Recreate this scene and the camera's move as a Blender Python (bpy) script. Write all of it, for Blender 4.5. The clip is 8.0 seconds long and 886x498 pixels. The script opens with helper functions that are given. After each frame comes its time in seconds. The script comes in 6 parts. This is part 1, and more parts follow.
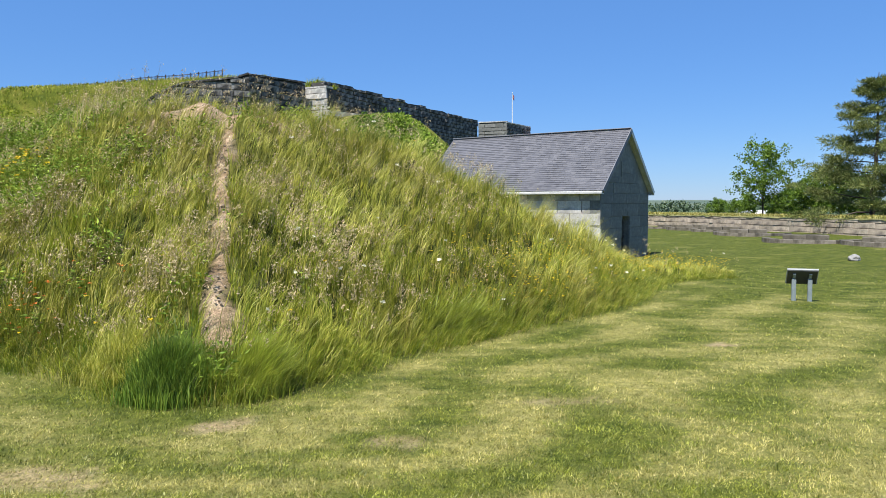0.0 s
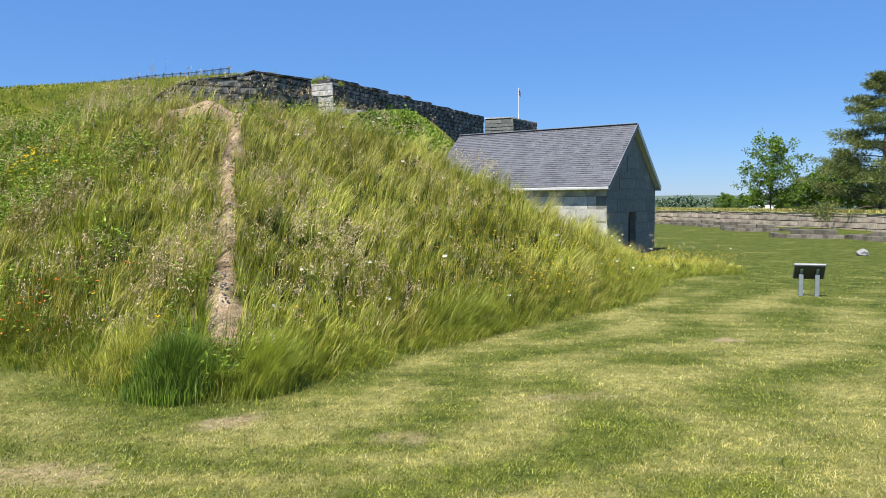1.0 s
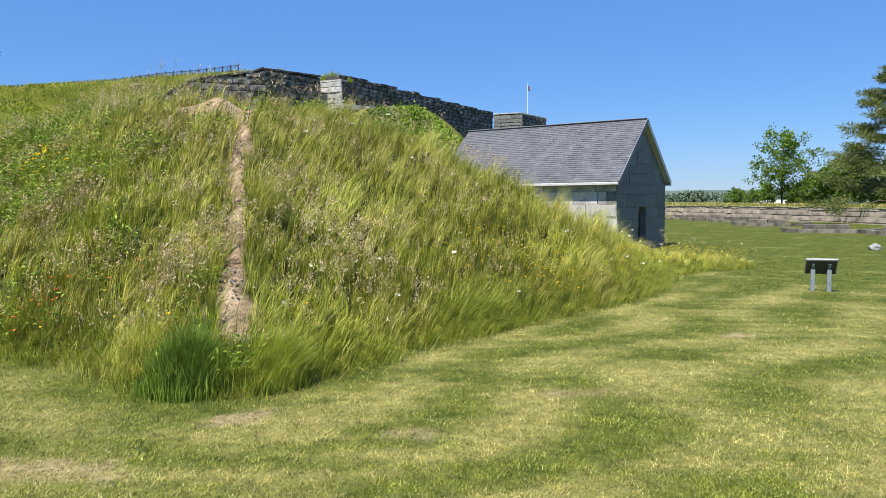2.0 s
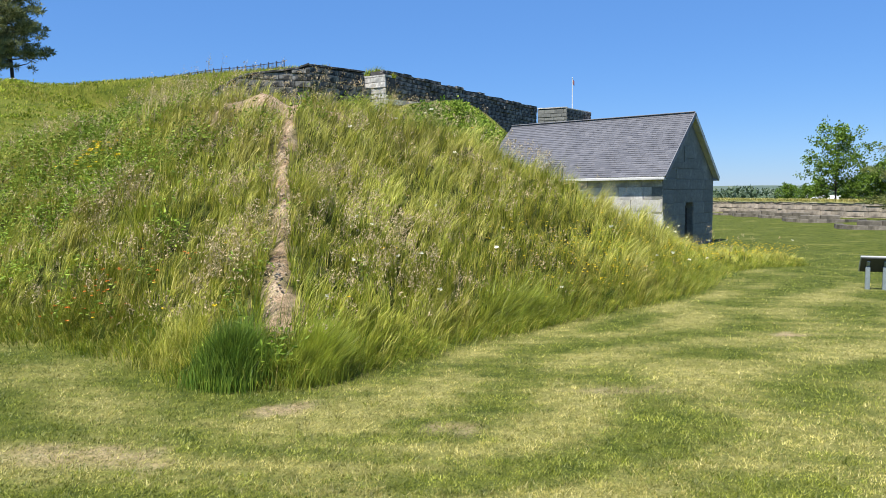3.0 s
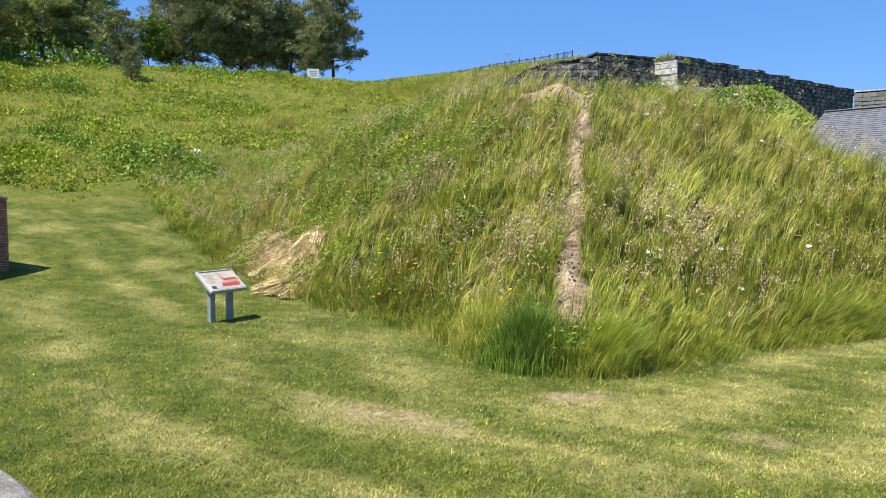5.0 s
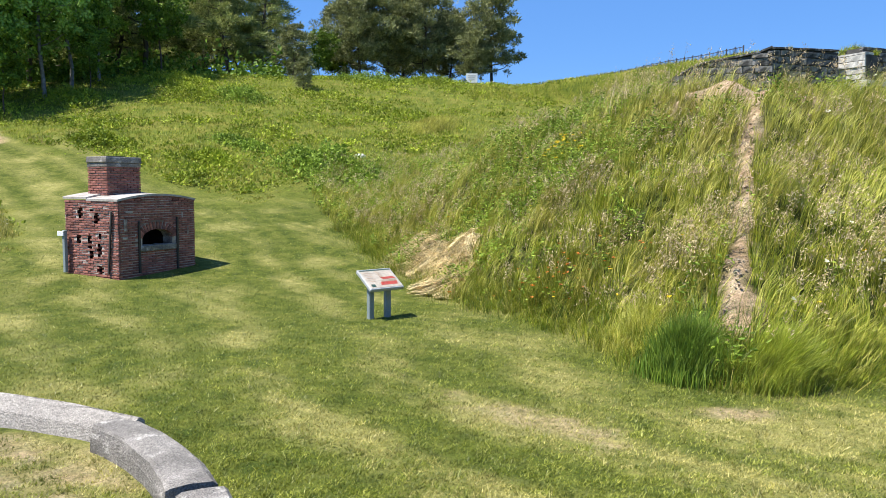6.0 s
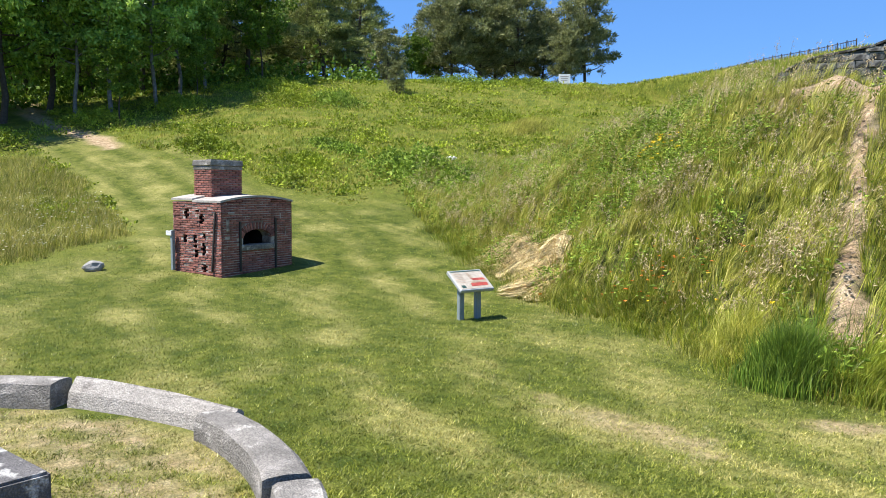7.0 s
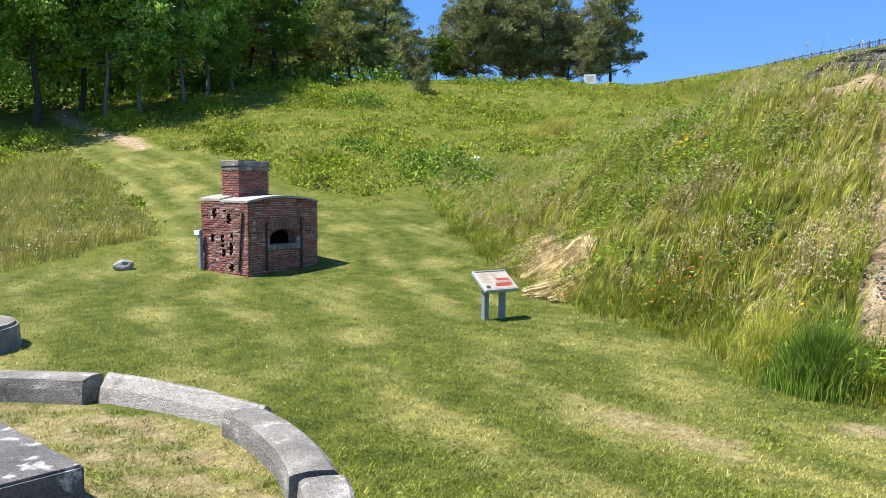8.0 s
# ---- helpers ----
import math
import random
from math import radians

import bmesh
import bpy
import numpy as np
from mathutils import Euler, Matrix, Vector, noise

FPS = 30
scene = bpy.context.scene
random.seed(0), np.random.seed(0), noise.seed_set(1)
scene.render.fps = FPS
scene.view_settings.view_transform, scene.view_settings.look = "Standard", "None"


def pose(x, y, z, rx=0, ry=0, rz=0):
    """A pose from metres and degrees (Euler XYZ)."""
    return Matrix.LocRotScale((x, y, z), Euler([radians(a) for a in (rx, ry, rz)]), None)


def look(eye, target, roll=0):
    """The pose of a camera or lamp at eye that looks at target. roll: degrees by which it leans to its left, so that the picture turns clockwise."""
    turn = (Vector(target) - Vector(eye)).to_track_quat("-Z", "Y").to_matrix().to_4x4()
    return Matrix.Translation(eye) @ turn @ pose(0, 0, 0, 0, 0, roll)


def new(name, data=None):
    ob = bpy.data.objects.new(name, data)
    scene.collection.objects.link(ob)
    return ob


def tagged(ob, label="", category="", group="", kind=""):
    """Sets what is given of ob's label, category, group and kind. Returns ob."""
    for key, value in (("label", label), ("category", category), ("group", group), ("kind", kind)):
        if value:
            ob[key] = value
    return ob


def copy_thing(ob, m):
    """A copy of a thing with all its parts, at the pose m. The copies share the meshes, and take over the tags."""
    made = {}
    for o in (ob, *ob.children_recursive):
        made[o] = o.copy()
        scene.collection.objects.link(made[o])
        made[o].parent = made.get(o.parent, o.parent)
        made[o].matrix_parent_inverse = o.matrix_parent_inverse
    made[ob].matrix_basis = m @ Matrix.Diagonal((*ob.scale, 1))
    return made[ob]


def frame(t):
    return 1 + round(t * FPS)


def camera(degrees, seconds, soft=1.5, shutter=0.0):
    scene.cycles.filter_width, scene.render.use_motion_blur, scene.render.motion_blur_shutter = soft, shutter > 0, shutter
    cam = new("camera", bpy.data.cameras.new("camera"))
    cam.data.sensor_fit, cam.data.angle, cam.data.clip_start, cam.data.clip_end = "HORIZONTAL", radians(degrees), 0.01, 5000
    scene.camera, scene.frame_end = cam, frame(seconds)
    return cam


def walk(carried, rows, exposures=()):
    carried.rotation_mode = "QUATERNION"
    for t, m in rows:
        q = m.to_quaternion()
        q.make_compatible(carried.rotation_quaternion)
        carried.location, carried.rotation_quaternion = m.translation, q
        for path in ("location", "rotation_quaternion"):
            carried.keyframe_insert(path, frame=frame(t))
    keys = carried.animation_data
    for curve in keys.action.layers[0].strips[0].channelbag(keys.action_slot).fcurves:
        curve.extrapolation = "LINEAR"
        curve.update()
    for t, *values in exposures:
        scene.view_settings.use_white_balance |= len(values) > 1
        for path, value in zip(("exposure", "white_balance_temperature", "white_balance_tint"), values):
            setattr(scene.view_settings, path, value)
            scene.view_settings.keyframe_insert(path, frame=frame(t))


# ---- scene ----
cam = camera(61.93, 8.0, soft=0.45)
PATH = (
    (0.0, pose(0.002, 0.000, 2.702, 86.589, 0.142, 0.000)),
    (0.5, pose(0.015, -0.014, 2.701, 86.459, 0.274, 0.241)),
    (1.0, pose(0.030, -0.025, 2.703, 86.310, 0.410, 0.524)),
    (1.5, pose(0.028, -0.025, 2.707, 86.145, 0.543, 0.771)),
    (3.0, pose(0.044, 0.004, 2.696, 85.666, 0.569, 4.577)),
    (3.5, pose(0.042, 0.024, 2.701, 85.384, 0.327, 8.249)),
    (4.0, pose(-0.038, 0.076, 2.683, 85.144, 0.031, 13.306)),
    (4.5, pose(-0.146, 0.021, 2.681, 84.971, -0.134, 19.312)),
    (5.0, pose(-0.251, -0.020, 2.679, 84.937, -0.409, 25.856)),
    (6.5, pose(-0.264, 0.025, 2.658, 85.173, -0.431, 42.190)),
    (7.0, pose(-0.268, 0.012, 2.649, 85.203, -0.411, 44.869)),
    (7.5, pose(-0.271, 0.003, 2.642, 85.209, -0.367, 46.232)),
    (8.0, pose(-0.258, -0.020, 2.634, 85.260, -0.440, 46.741)),
)
walk(cam, PATH, ((0.0, 0.67), (3.0, 0.70), (5.0, 0.82), (6.5, 0.94), (8.0, 0.96)))

# ---------------------------------------------------------------- light
SUN_EL, SUN_AZ = 63.0, -147.0   # degrees above the horizon; compass-wise from +y towards +x
world = bpy.data.worlds.new("sky")
scene.world = world
world.use_nodes = True
wn = world.node_tree.nodes
sky = wn.new("ShaderNodeTexSky")
sky.sky_type, sky.sun_disc = "NISHITA", False
sky.sun_elevation, sky.sun_rotation = radians(SUN_EL), radians(SUN_AZ)
sky.air_density, sky.dust_density, sky.ozone_density = 1.0, 0.0, 4.0
blue = wn.new("ShaderNodeHueSaturation")
blue.inputs["Saturation"].default_value = 1.2
world.node_tree.links.new(sky.outputs[0], blue.inputs["Color"])
tint = wn.new("ShaderNodeMix")
tint.data_type, tint.blend_type = "RGBA", "MULTIPLY"
tint.inputs[0].default_value, tint.inputs[7].default_value = 1.0, (0.77, 0.92, 1.21, 1)
world.node_tree.links.new(blue.outputs[0], tint.inputs[6])
clear = wn.new("ShaderNodeMix")          # evens the sky towards one clear blue
clear.data_type = "RGBA"
clear.inputs[0].default_value, clear.inputs[7].default_value = 0.5, (1.35, 3.15, 6.9, 1)
world.node_tree.links.new(tint.outputs[2], clear.inputs[6])
world.node_tree.links.new(clear.outputs[2], wn["Background"].inputs[0])
wn["Background"].inputs[1].default_value = 0.076
sun_data = bpy.data.lights.new("sun", "SUN")
sun_data.energy, sun_data.angle, sun_data.color = 5.0, radians(0.5), (1.0, 0.955, 0.88)
sun = new("sun", sun_data)
se, sa = radians(SUN_EL), radians(SUN_AZ)
sun_way = Vector((math.sin(sa) * math.cos(se), math.cos(sa) * math.cos(se), math.sin(se)))
sun.matrix_world = look(sun_way * 60, (0, 0, 0))

# ---------------------------------------------------------------- materials
def node_mat(name):
    m = bpy.data.materials.new(name)
    m.use_nodes = True
    return m, m.node_tree, m.node_tree.nodes["Principled BSDF"]


def add(nt, kind, **inputs):
    n = nt.nodes.new(kind)
    for k, v in inputs.items():
        n.inputs[k.replace("_", " ")].default_value = v
    return n


def ramp_node(nt, fac, colors, lo=0.3, hi=0.7):
    rp = nt.nodes.new("ShaderNodeValToRGB")
    el = rp.color_ramp.elements
    for i, c in enumerate(colors):
        p = lo + (hi - lo) * i / max(1, len(colors) - 1)
        e = el[i] if i < 2 else el.new(p)
        e.position, e.color = p, (*c, 1)
    nt.links.new(fac, rp.inputs["Fac"])
    return rp.outputs["Color"]


def noise_node(nt, scale, detail=5.0, space="Object", rough=0.55):
    co = nt.nodes.new("ShaderNodeTexCoord")
    no = add(nt, "ShaderNodeTexNoise", Scale=scale, Detail=detail, Roughness=rough)
    nt.links.new(co.outputs[space], no.inputs["Vector"])
    return no.outputs["Fac"]


def mix_node(nt, fac, a, b, how="MIX"):
    mx = nt.nodes.new("ShaderNodeMix")
    mx.data_type, mx.blend_type = "RGBA", how
    for value, slot in ((fac, 0), (a, 6), (b, 7)):
        if isinstance(value, (int, float)):
            mx.inputs[slot].default_value = value
        elif isinstance(value, tuple):
            mx.inputs[slot].default_value = (*value, 1)
        else:
            nt.links.new(value, mx.inputs[slot])
    return mx.outputs[2]


def bump_node(nt, b, height, strength, distance):
    bp = add(nt, "ShaderNodeBump", Strength=strength, Distance=distance)
    nt.links.new(height, bp.inputs["Height"])
    nt.links.new(bp.outputs["Normal"], b.inputs["Normal"])


def material(name, colors, scale=3.0, rough=0.9, bump=0.0, bump_scale=30.0, metal=0.0, stain=None, stain_scale=1.0, spread=0.0, depth=0.02, cover=0.5, speckle=0.0):
    """Mottled solid surface: two scales of noise, a stain colour in patches, and a shift of tone from piece to piece (spread)."""
    m, nt, b = node_mat(name)
    col = ramp_node(nt, noise_node(nt, scale), colors)
    fine = ramp_node(nt, noise_node(nt, scale * 9, 3), ((0.72, 0.72, 0.72), (1.2, 1.2, 1.2)))
    col = mix_node(nt, 0.8, col, fine, "MULTIPLY")
    if stain:
        f = ramp_node(nt, noise_node(nt, stain_scale, 7), ((0, 0, 0), (1, 1, 1)), cover, cover + 0.1)
        col = mix_node(nt, f, col, stain)
    if speckle:
        grit = ramp_node(nt, noise_node(nt, 70, 3, rough=0.7), ((1 - speckle,) * 3, (1 + speckle * 0.7,) * 3), 0.38, 0.62)
        col = mix_node(nt, 1.0, col, grit, "MULTIPLY")
    if spread:
        oi = nt.nodes.new("ShaderNodeObjectInfo")
        tone = ramp_node(nt, oi.outputs["Random"], ((1 - spread,) * 3, (1 + spread * 0.6,) * 3), 0, 1)
        col = mix_node(nt, 1.0, col, tone, "MULTIPLY")
    nt.links.new(col, b.inputs["Base Color"])
    b.inputs["Roughness"].default_value, b.inputs["Metallic"].default_value = rough, metal
    if bump:
        bump_node(nt, b, noise_node(nt, bump_scale, 6), bump, depth)
    return m


def leaf_material(name, colors, patch=0.6, patch_colors=((0.75, 0.75, 0.7), (1.2, 1.2, 1.15)), through_light=0.17, rough=0.45, gloss=0.4, tuft_colors=((0.46, 0.49, 0.42), (1.55, 1.48, 1.4))):
    """Blades and leaves: tone from blade to blade, slow patches, light that shines through."""
    m, nt, b = node_mat(name)
    ge = nt.nodes.new("ShaderNodeNewGeometry")
    col = ramp_node(nt, ge.outputs["Random Per Island"], colors, 0.0, 1.0)
    col = mix_node(nt, 1.0, col, ramp_node(nt, noise_node(nt, patch, 4), patch_colors), "MULTIPLY")
    col = mix_node(nt, 1.0, col, ramp_node(nt, noise_node(nt, patch * 7.3, 4), tuft_colors), "MULTIPLY")
    nt.links.new(col, b.inputs["Base Color"])
    b.inputs["Roughness"].default_value = rough
    b.inputs["Specular IOR Level"].default_value = gloss
    tr = nt.nodes.new("ShaderNodeBsdfTranslucent")
    nt.links.new(col, tr.inputs["Color"])
    mx = nt.nodes.new("ShaderNodeMixShader")
    mx.inputs[0].default_value = through_light
    nt.links.new(b.outputs[0], mx.inputs[1])
    nt.links.new(tr.outputs[0], mx.inputs[2])
    nt.links.new(mx.outputs[0], nt.nodes["Material Output"].inputs["Surface"])
    return m


def ground_material():
    m, nt, b = node_mat("lawn_and_earth")
    lawn = ramp_node(nt, noise_node(nt, 2.2, 7), ((0.040, 0.062, 0.008), (0.080, 0.100, 0.014), (0.128, 0.138, 0.028)))
    dry = ramp_node(nt, noise_node(nt, 3.0, 7), ((0.17, 0.175, 0.042), (0.30, 0.275, 0.10)))
    rough = ramp_node(nt, noise_node(nt, 0.9, 8), ((0.066, 0.092, 0.011), (0.12, 0.142, 0.018), (0.18, 0.17, 0.036)))
    # dark soil and thatch, deepened to paint the shade between tufts
    shaded_thatch = ramp_node(nt, noise_node(nt, 5.0, 6), ((0.03, 0.042, 0.008), (0.085, 0.09, 0.02)))
    dirt = ramp_node(nt, noise_node(nt, 4.0, 8), ((0.22, 0.15, 0.09), (0.36, 0.26, 0.17), (0.47, 0.37, 0.26)))
    far = ramp_node(nt, noise_node(nt, 0.006, 3), ((0.05, 0.085, 0.04), (0.10, 0.14, 0.06)))
    def field(name):
        a = nt.nodes.new("ShaderNodeAttribute")
        a.attribute_name = name
        return a.outputs["Fac"]
    col = mix_node(nt, field("dry"), lawn, dry)
    col = mix_node(nt, field("meadow"), col, rough)
    col = mix_node(nt, field("shaded_thatch"), col, shaded_thatch)
    col = mix_node(nt, field("dirt"), col, dirt)
    col = mix_node(nt, field("far"), col, far)
    tuft = ramp_node(nt, noise_node(nt, 9, 5, rough=0.7), ((0.66, 0.7, 0.62), (1.28, 1.22, 1.2)), 0.36, 0.64)
    col = mix_node(nt, 0.9, col, tuft, "MULTIPLY")
    fine = ramp_node(nt, noise_node(nt, 48, 4, rough=0.75), ((0.5, 0.5, 0.5), (1.45, 1.45, 1.45)), 0.36, 0.64)
    col = mix_node(nt, 0.9, col, fine, "MULTIPLY")
    nt.links.new(col, b.inputs["Base Color"])
    b.inputs["Roughness"].default_value = 0.95
    b.inputs["Specular IOR Level"].default_value = 0.15
    bump_node(nt, b, noise_node(nt, 30, 6), 0.8, 0.05)
    return m


M_GROUND = ground_material()
# darker than the house's side wall: the gable's shade is in this tone
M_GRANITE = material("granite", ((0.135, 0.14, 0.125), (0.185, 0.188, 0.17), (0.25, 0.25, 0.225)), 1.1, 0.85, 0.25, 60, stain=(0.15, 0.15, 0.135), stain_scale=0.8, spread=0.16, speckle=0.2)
M_RIVERWALL = material("tan_granite", ((0.31, 0.25, 0.195), (0.46, 0.385, 0.305), (0.58, 0.50, 0.41)), 0.7, 0.9, 0.5, 14, stain=(0.20, 0.165, 0.14), stain_scale=0.5, spread=0.22)
M_PLATFORM = material("mossy_granite", ((0.07, 0.062, 0.045), (0.15, 0.13, 0.10), (0.26, 0.23, 0.185)), 1.5, 0.9, 0.6, 14, spread=0.25)
M_FORT = material("weathered_granite", ((0.10, 0.095, 0.087), (0.20, 0.19, 0.175), (0.37, 0.355, 0.33)), 1.2, 0.9, 0.8, 9, stain=(0.04, 0.038, 0.035), stain_scale=0.9, spread=0.5, depth=0.05, cover=0.49)
# pale stone; also paints the sunlit look of house side and fort return
M_PALE = material("pale_sunlit_granite", ((0.5, 0.48, 0.44), (0.64, 0.62, 0.57)), 1.5, 0.85, 0.4, 20, stain=(0.33, 0.32, 0.3), stain_scale=1.1, spread=0.12)
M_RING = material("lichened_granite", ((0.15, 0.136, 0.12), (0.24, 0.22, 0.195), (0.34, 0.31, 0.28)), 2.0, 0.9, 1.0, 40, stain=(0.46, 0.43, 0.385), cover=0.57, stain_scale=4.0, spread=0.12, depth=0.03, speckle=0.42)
# ring granite made lighter, to paint sun on the tilted stone's face
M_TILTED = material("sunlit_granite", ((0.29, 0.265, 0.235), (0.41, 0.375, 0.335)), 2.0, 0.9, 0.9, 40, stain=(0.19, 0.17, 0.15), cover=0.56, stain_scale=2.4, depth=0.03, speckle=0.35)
M_BLOCK = material("dark_lichened_granite", ((0.085, 0.078, 0.076), (0.14, 0.13, 0.126), (0.20, 0.188, 0.18)), 1.6, 0.9, 1.0, 40, stain=(0.55, 0.53, 0.49), cover=0.575, stain_scale=4.5, depth=0.03, speckle=0.4)
M_SLATE = material("slate", ((0.105, 0.108, 0.12), (0.15, 0.153, 0.168), (0.20, 0.20, 0.21)), 1.5, 0.55, 0.3, 30)
M_TRIM = material("weathered_white_paint", ((0.5, 0.5, 0.48), (0.66, 0.66, 0.63)), 3, 0.6, 0.2, 30)
# near-black; paints the shade behind the house gate and in broken brickwork
M_DARK = material("near_black", ((0.012, 0.011, 0.01), (0.03, 0.027, 0.024)), 4, 0.95)
M_IRON = material("rusty_black_iron", ((0.02, 0.019, 0.018), (0.05, 0.04, 0.034)), 8, 0.6, 0.3, 60)
M_BRICK = material("old_red_brick", ((0.16, 0.055, 0.043), (0.265, 0.093, 0.068), (0.37, 0.15, 0.115)), 5, 0.9, 0.6, 45, stain=(0.10, 0.05, 0.042), stain_scale=1.2, spread=0.42, speckle=0.2, cover=0.55)
M_MORTAR = material("lime_mortar", ((0.36, 0.30, 0.26), (0.52, 0.47, 0.42)), 6, 0.95, 0.6, 60, stain=(0.17, 0.12, 0.10), stain_scale=2)
M_CONCRETE = material("pale_cement", ((0.35, 0.315, 0.28), (0.47, 0.43, 0.385)), 3, 0.85, 0.4, 30, stain=(0.30, 0.265, 0.235), stain_scale=2, speckle=0.15)
M_POST = material("grey_green_paint", ((0.20, 0.24, 0.245), (0.26, 0.30, 0.305)), 4, 0.55, 0.2, 40)
M_PANEL = material("printed_cream_panel", ((0.42, 0.36, 0.28), (0.48, 0.42, 0.34)), 2, 0.35)
M_PANEL_BACK = material("dark_panel_back", ((0.03, 0.034, 0.036), (0.05, 0.052, 0.055)), 3, 0.5)
M_RED = material("printed_red", ((0.62, 0.12, 0.09), (0.70, 0.16, 0.12)), 3, 0.35)
M_INK = material("printed_green_ink", ((0.06, 0.13, 0.11), (0.10, 0.18, 0.15)), 3, 0.35)
M_TAN = material("printed_tan", ((0.55, 0.42, 0.31), (0.62, 0.5, 0.38)), 6, 0.35)
M_WHITE = material("white_paint", ((0.72, 0.72, 0.7), (0.82, 0.82, 0.8)), 4, 0.5)
M_FLAG = material("red_white_cloth", ((0.3, 0.04, 0.06), (0.45, 0.3, 0.34)), 3, 0.8)
M_ROCK = material("field_stone", ((0.2, 0.195, 0.18), (0.36, 0.35, 0.33)), 5, 0.9, 0.8, 20)
M_BARK = material("bark", ((0.05, 0.038, 0.028), (0.10, 0.078, 0.06)), 6, 0.95, 0.9, 25)
M_BIRCH = material("birch_bark", ((0.10, 0.09, 0.08), (0.28, 0.27, 0.25)), 4, 0.8, 0.4, 20)
M_TABLE = material("grey_weathered_wood", ((0.22, 0.20, 0.17), (0.33, 0.3, 0.26)), 5, 0.9, 0.4, 30)
M_CAR = material("silver_car_paint", ((0.5, 0.5, 0.52), (0.56, 0.56, 0.58)), 2, 0.3)

L_OLIVE = leaf_material("meadow_grass", ((0.085, 0.13, 0.010), (0.19, 0.245, 0.018), (0.30, 0.34, 0.034), (0.42, 0.42, 0.07), (0.60, 0.52, 0.19)), 0.55, ((0.66, 0.62, 0.5), (1.22, 1.24, 1.05)))
L_BRIGHT = leaf_material("windblown_grass", ((0.23, 0.27, 0.035), (0.41, 0.43, 0.085), (0.67, 0.63, 0.23)), 0.55, ((0.68, 0.6, 0.54), (1.22, 1.24, 1.05)))
L_BANK = leaf_material("bank_grass", ((0.16, 0.18, 0.03), (0.30, 0.31, 0.06), (0.46, 0.43, 0.13), (0.60, 0.50, 0.24)), 0.3)
L_LUSH = leaf_material("lush_grass", ((0.07, 0.135, 0.018), (0.12, 0.20, 0.025), (0.19, 0.26, 0.036)))
L_LIME = leaf_material("lime_grass", ((0.180, 0.240, 0.024), (0.264, 0.324, 0.036), (0.360, 0.372, 0.060)))
L_SEED = leaf_material("seed_heads", ((0.36, 0.27, 0.165), (0.52, 0.415, 0.27), (0.66, 0.555, 0.385)), gloss=0.1)
L_STRAW = leaf_material("straw", ((0.36, 0.27, 0.13), (0.56, 0.45, 0.25), (0.74, 0.63, 0.40)), gloss=0.2, through_light=0.12)
L_LAWN = leaf_material("lawn_blades", ((0.065, 0.096, 0.009), (0.21, 0.252, 0.028), (0.44, 0.455, 0.11)), 0.5, ((0.62, 0.66, 0.6), (1.22, 1.18, 1.1)))
L_LAWNDRY = leaf_material("dry_lawn_blades", ((0.16, 0.165, 0.034), (0.37, 0.35, 0.092), (0.64, 0.57, 0.25)), 0.5)
L_WEED = leaf_material("weed_leaves", ((0.10, 0.17, 0.02), (0.20, 0.30, 0.036), (0.33, 0.43, 0.07)), gloss=0.2, rough=0.6)
L_SHRUB = leaf_material("shrub_leaves", ((0.066, 0.138, 0.017), (0.120, 0.210, 0.024), (0.192, 0.282, 0.042)), gloss=0.2, rough=0.6)
L_FIELD = leaf_material("field_plants", ((0.15, 0.215, 0.018), (0.255, 0.335, 0.03), (0.37, 0.42, 0.055)), 0.12, ((0.7, 0.72, 0.6), (1.2, 1.15, 1.0)), gloss=0.2, rough=0.6)
L_DECID = leaf_material("broad_leaves", ((0.12, 0.24, 0.038), (0.27, 0.45, 0.072), (0.45, 0.62, 0.13)), 0.3, through_light=0.36)
L_BIRCHLEAF = leaf_material("birch_leaves", ((0.17, 0.30, 0.05), (0.34, 0.52, 0.10), (0.52, 0.68, 0.18)), 0.3, through_light=0.4)
L_PINE = leaf_material("pine_needles", ((0.13, 0.175, 0.058), (0.26, 0.31, 0.10), (0.44, 0.46, 0.17)), 0.3, through_light=0.2, gloss=0.2)
L_DARKPINE = leaf_material("dark_pine_needles", ((0.07, 0.105, 0.035), (0.155, 0.195, 0.062), (0.29, 0.31, 0.11)), 0.3, through_light=0.14, gloss=0.2)
L_GREYPINE = leaf_material("grey_pine_needles", ((0.125, 0.15, 0.07), (0.235, 0.26, 0.12), (0.37, 0.38, 0.19)), 0.3, through_light=0.16, gloss=0.2)
L_FARWOOD = leaf_material("distant_wood", ((0.06, 0.095, 0.05), (0.10, 0.14, 0.075)), 0.02, through_light=0.1)
L_YELLOW = leaf_material("yellow_petals", ((0.65, 0.46, 0.02), (0.78, 0.58, 0.03)))
L_WHITE = leaf_material("white_petals", ((0.66, 0.66, 0.56), (0.78, 0.78, 0.70)))
L_ORANGE = leaf_material("orange_petals", ((0.62, 0.17, 0.03), (0.72, 0.26, 0.04)))

# ---------------------------------------------------------------- land
FOOT = ((-28.0, 26.0), (-25.5, 22.8), (-22.0, 20.2), (-19.5, 18.8), (-17.9, 18.0), (-16.3, 17.0), (-12.5, 14.7), (-10.2, 13.4), (-8.2, 12.6), (-6.7, 12.0),
        (-5.4, 11.2), (-4.5, 10.4), (-3.2, 9.9), (-2.5, 10.5), (-1.9, 11.6), (-1.5, 12.4), (-0.7, 13.6), (0.9, 15.1), (2.9, 17.0),
        (4.7, 19.5), (7.6, 25.2), (10.9, 27.6), (11.6, 29.5), (9.5, 31.5), (5.0, 32.5), (-2.5, 38.5), (-9.0, 42.0), (-22.0, 35.0))


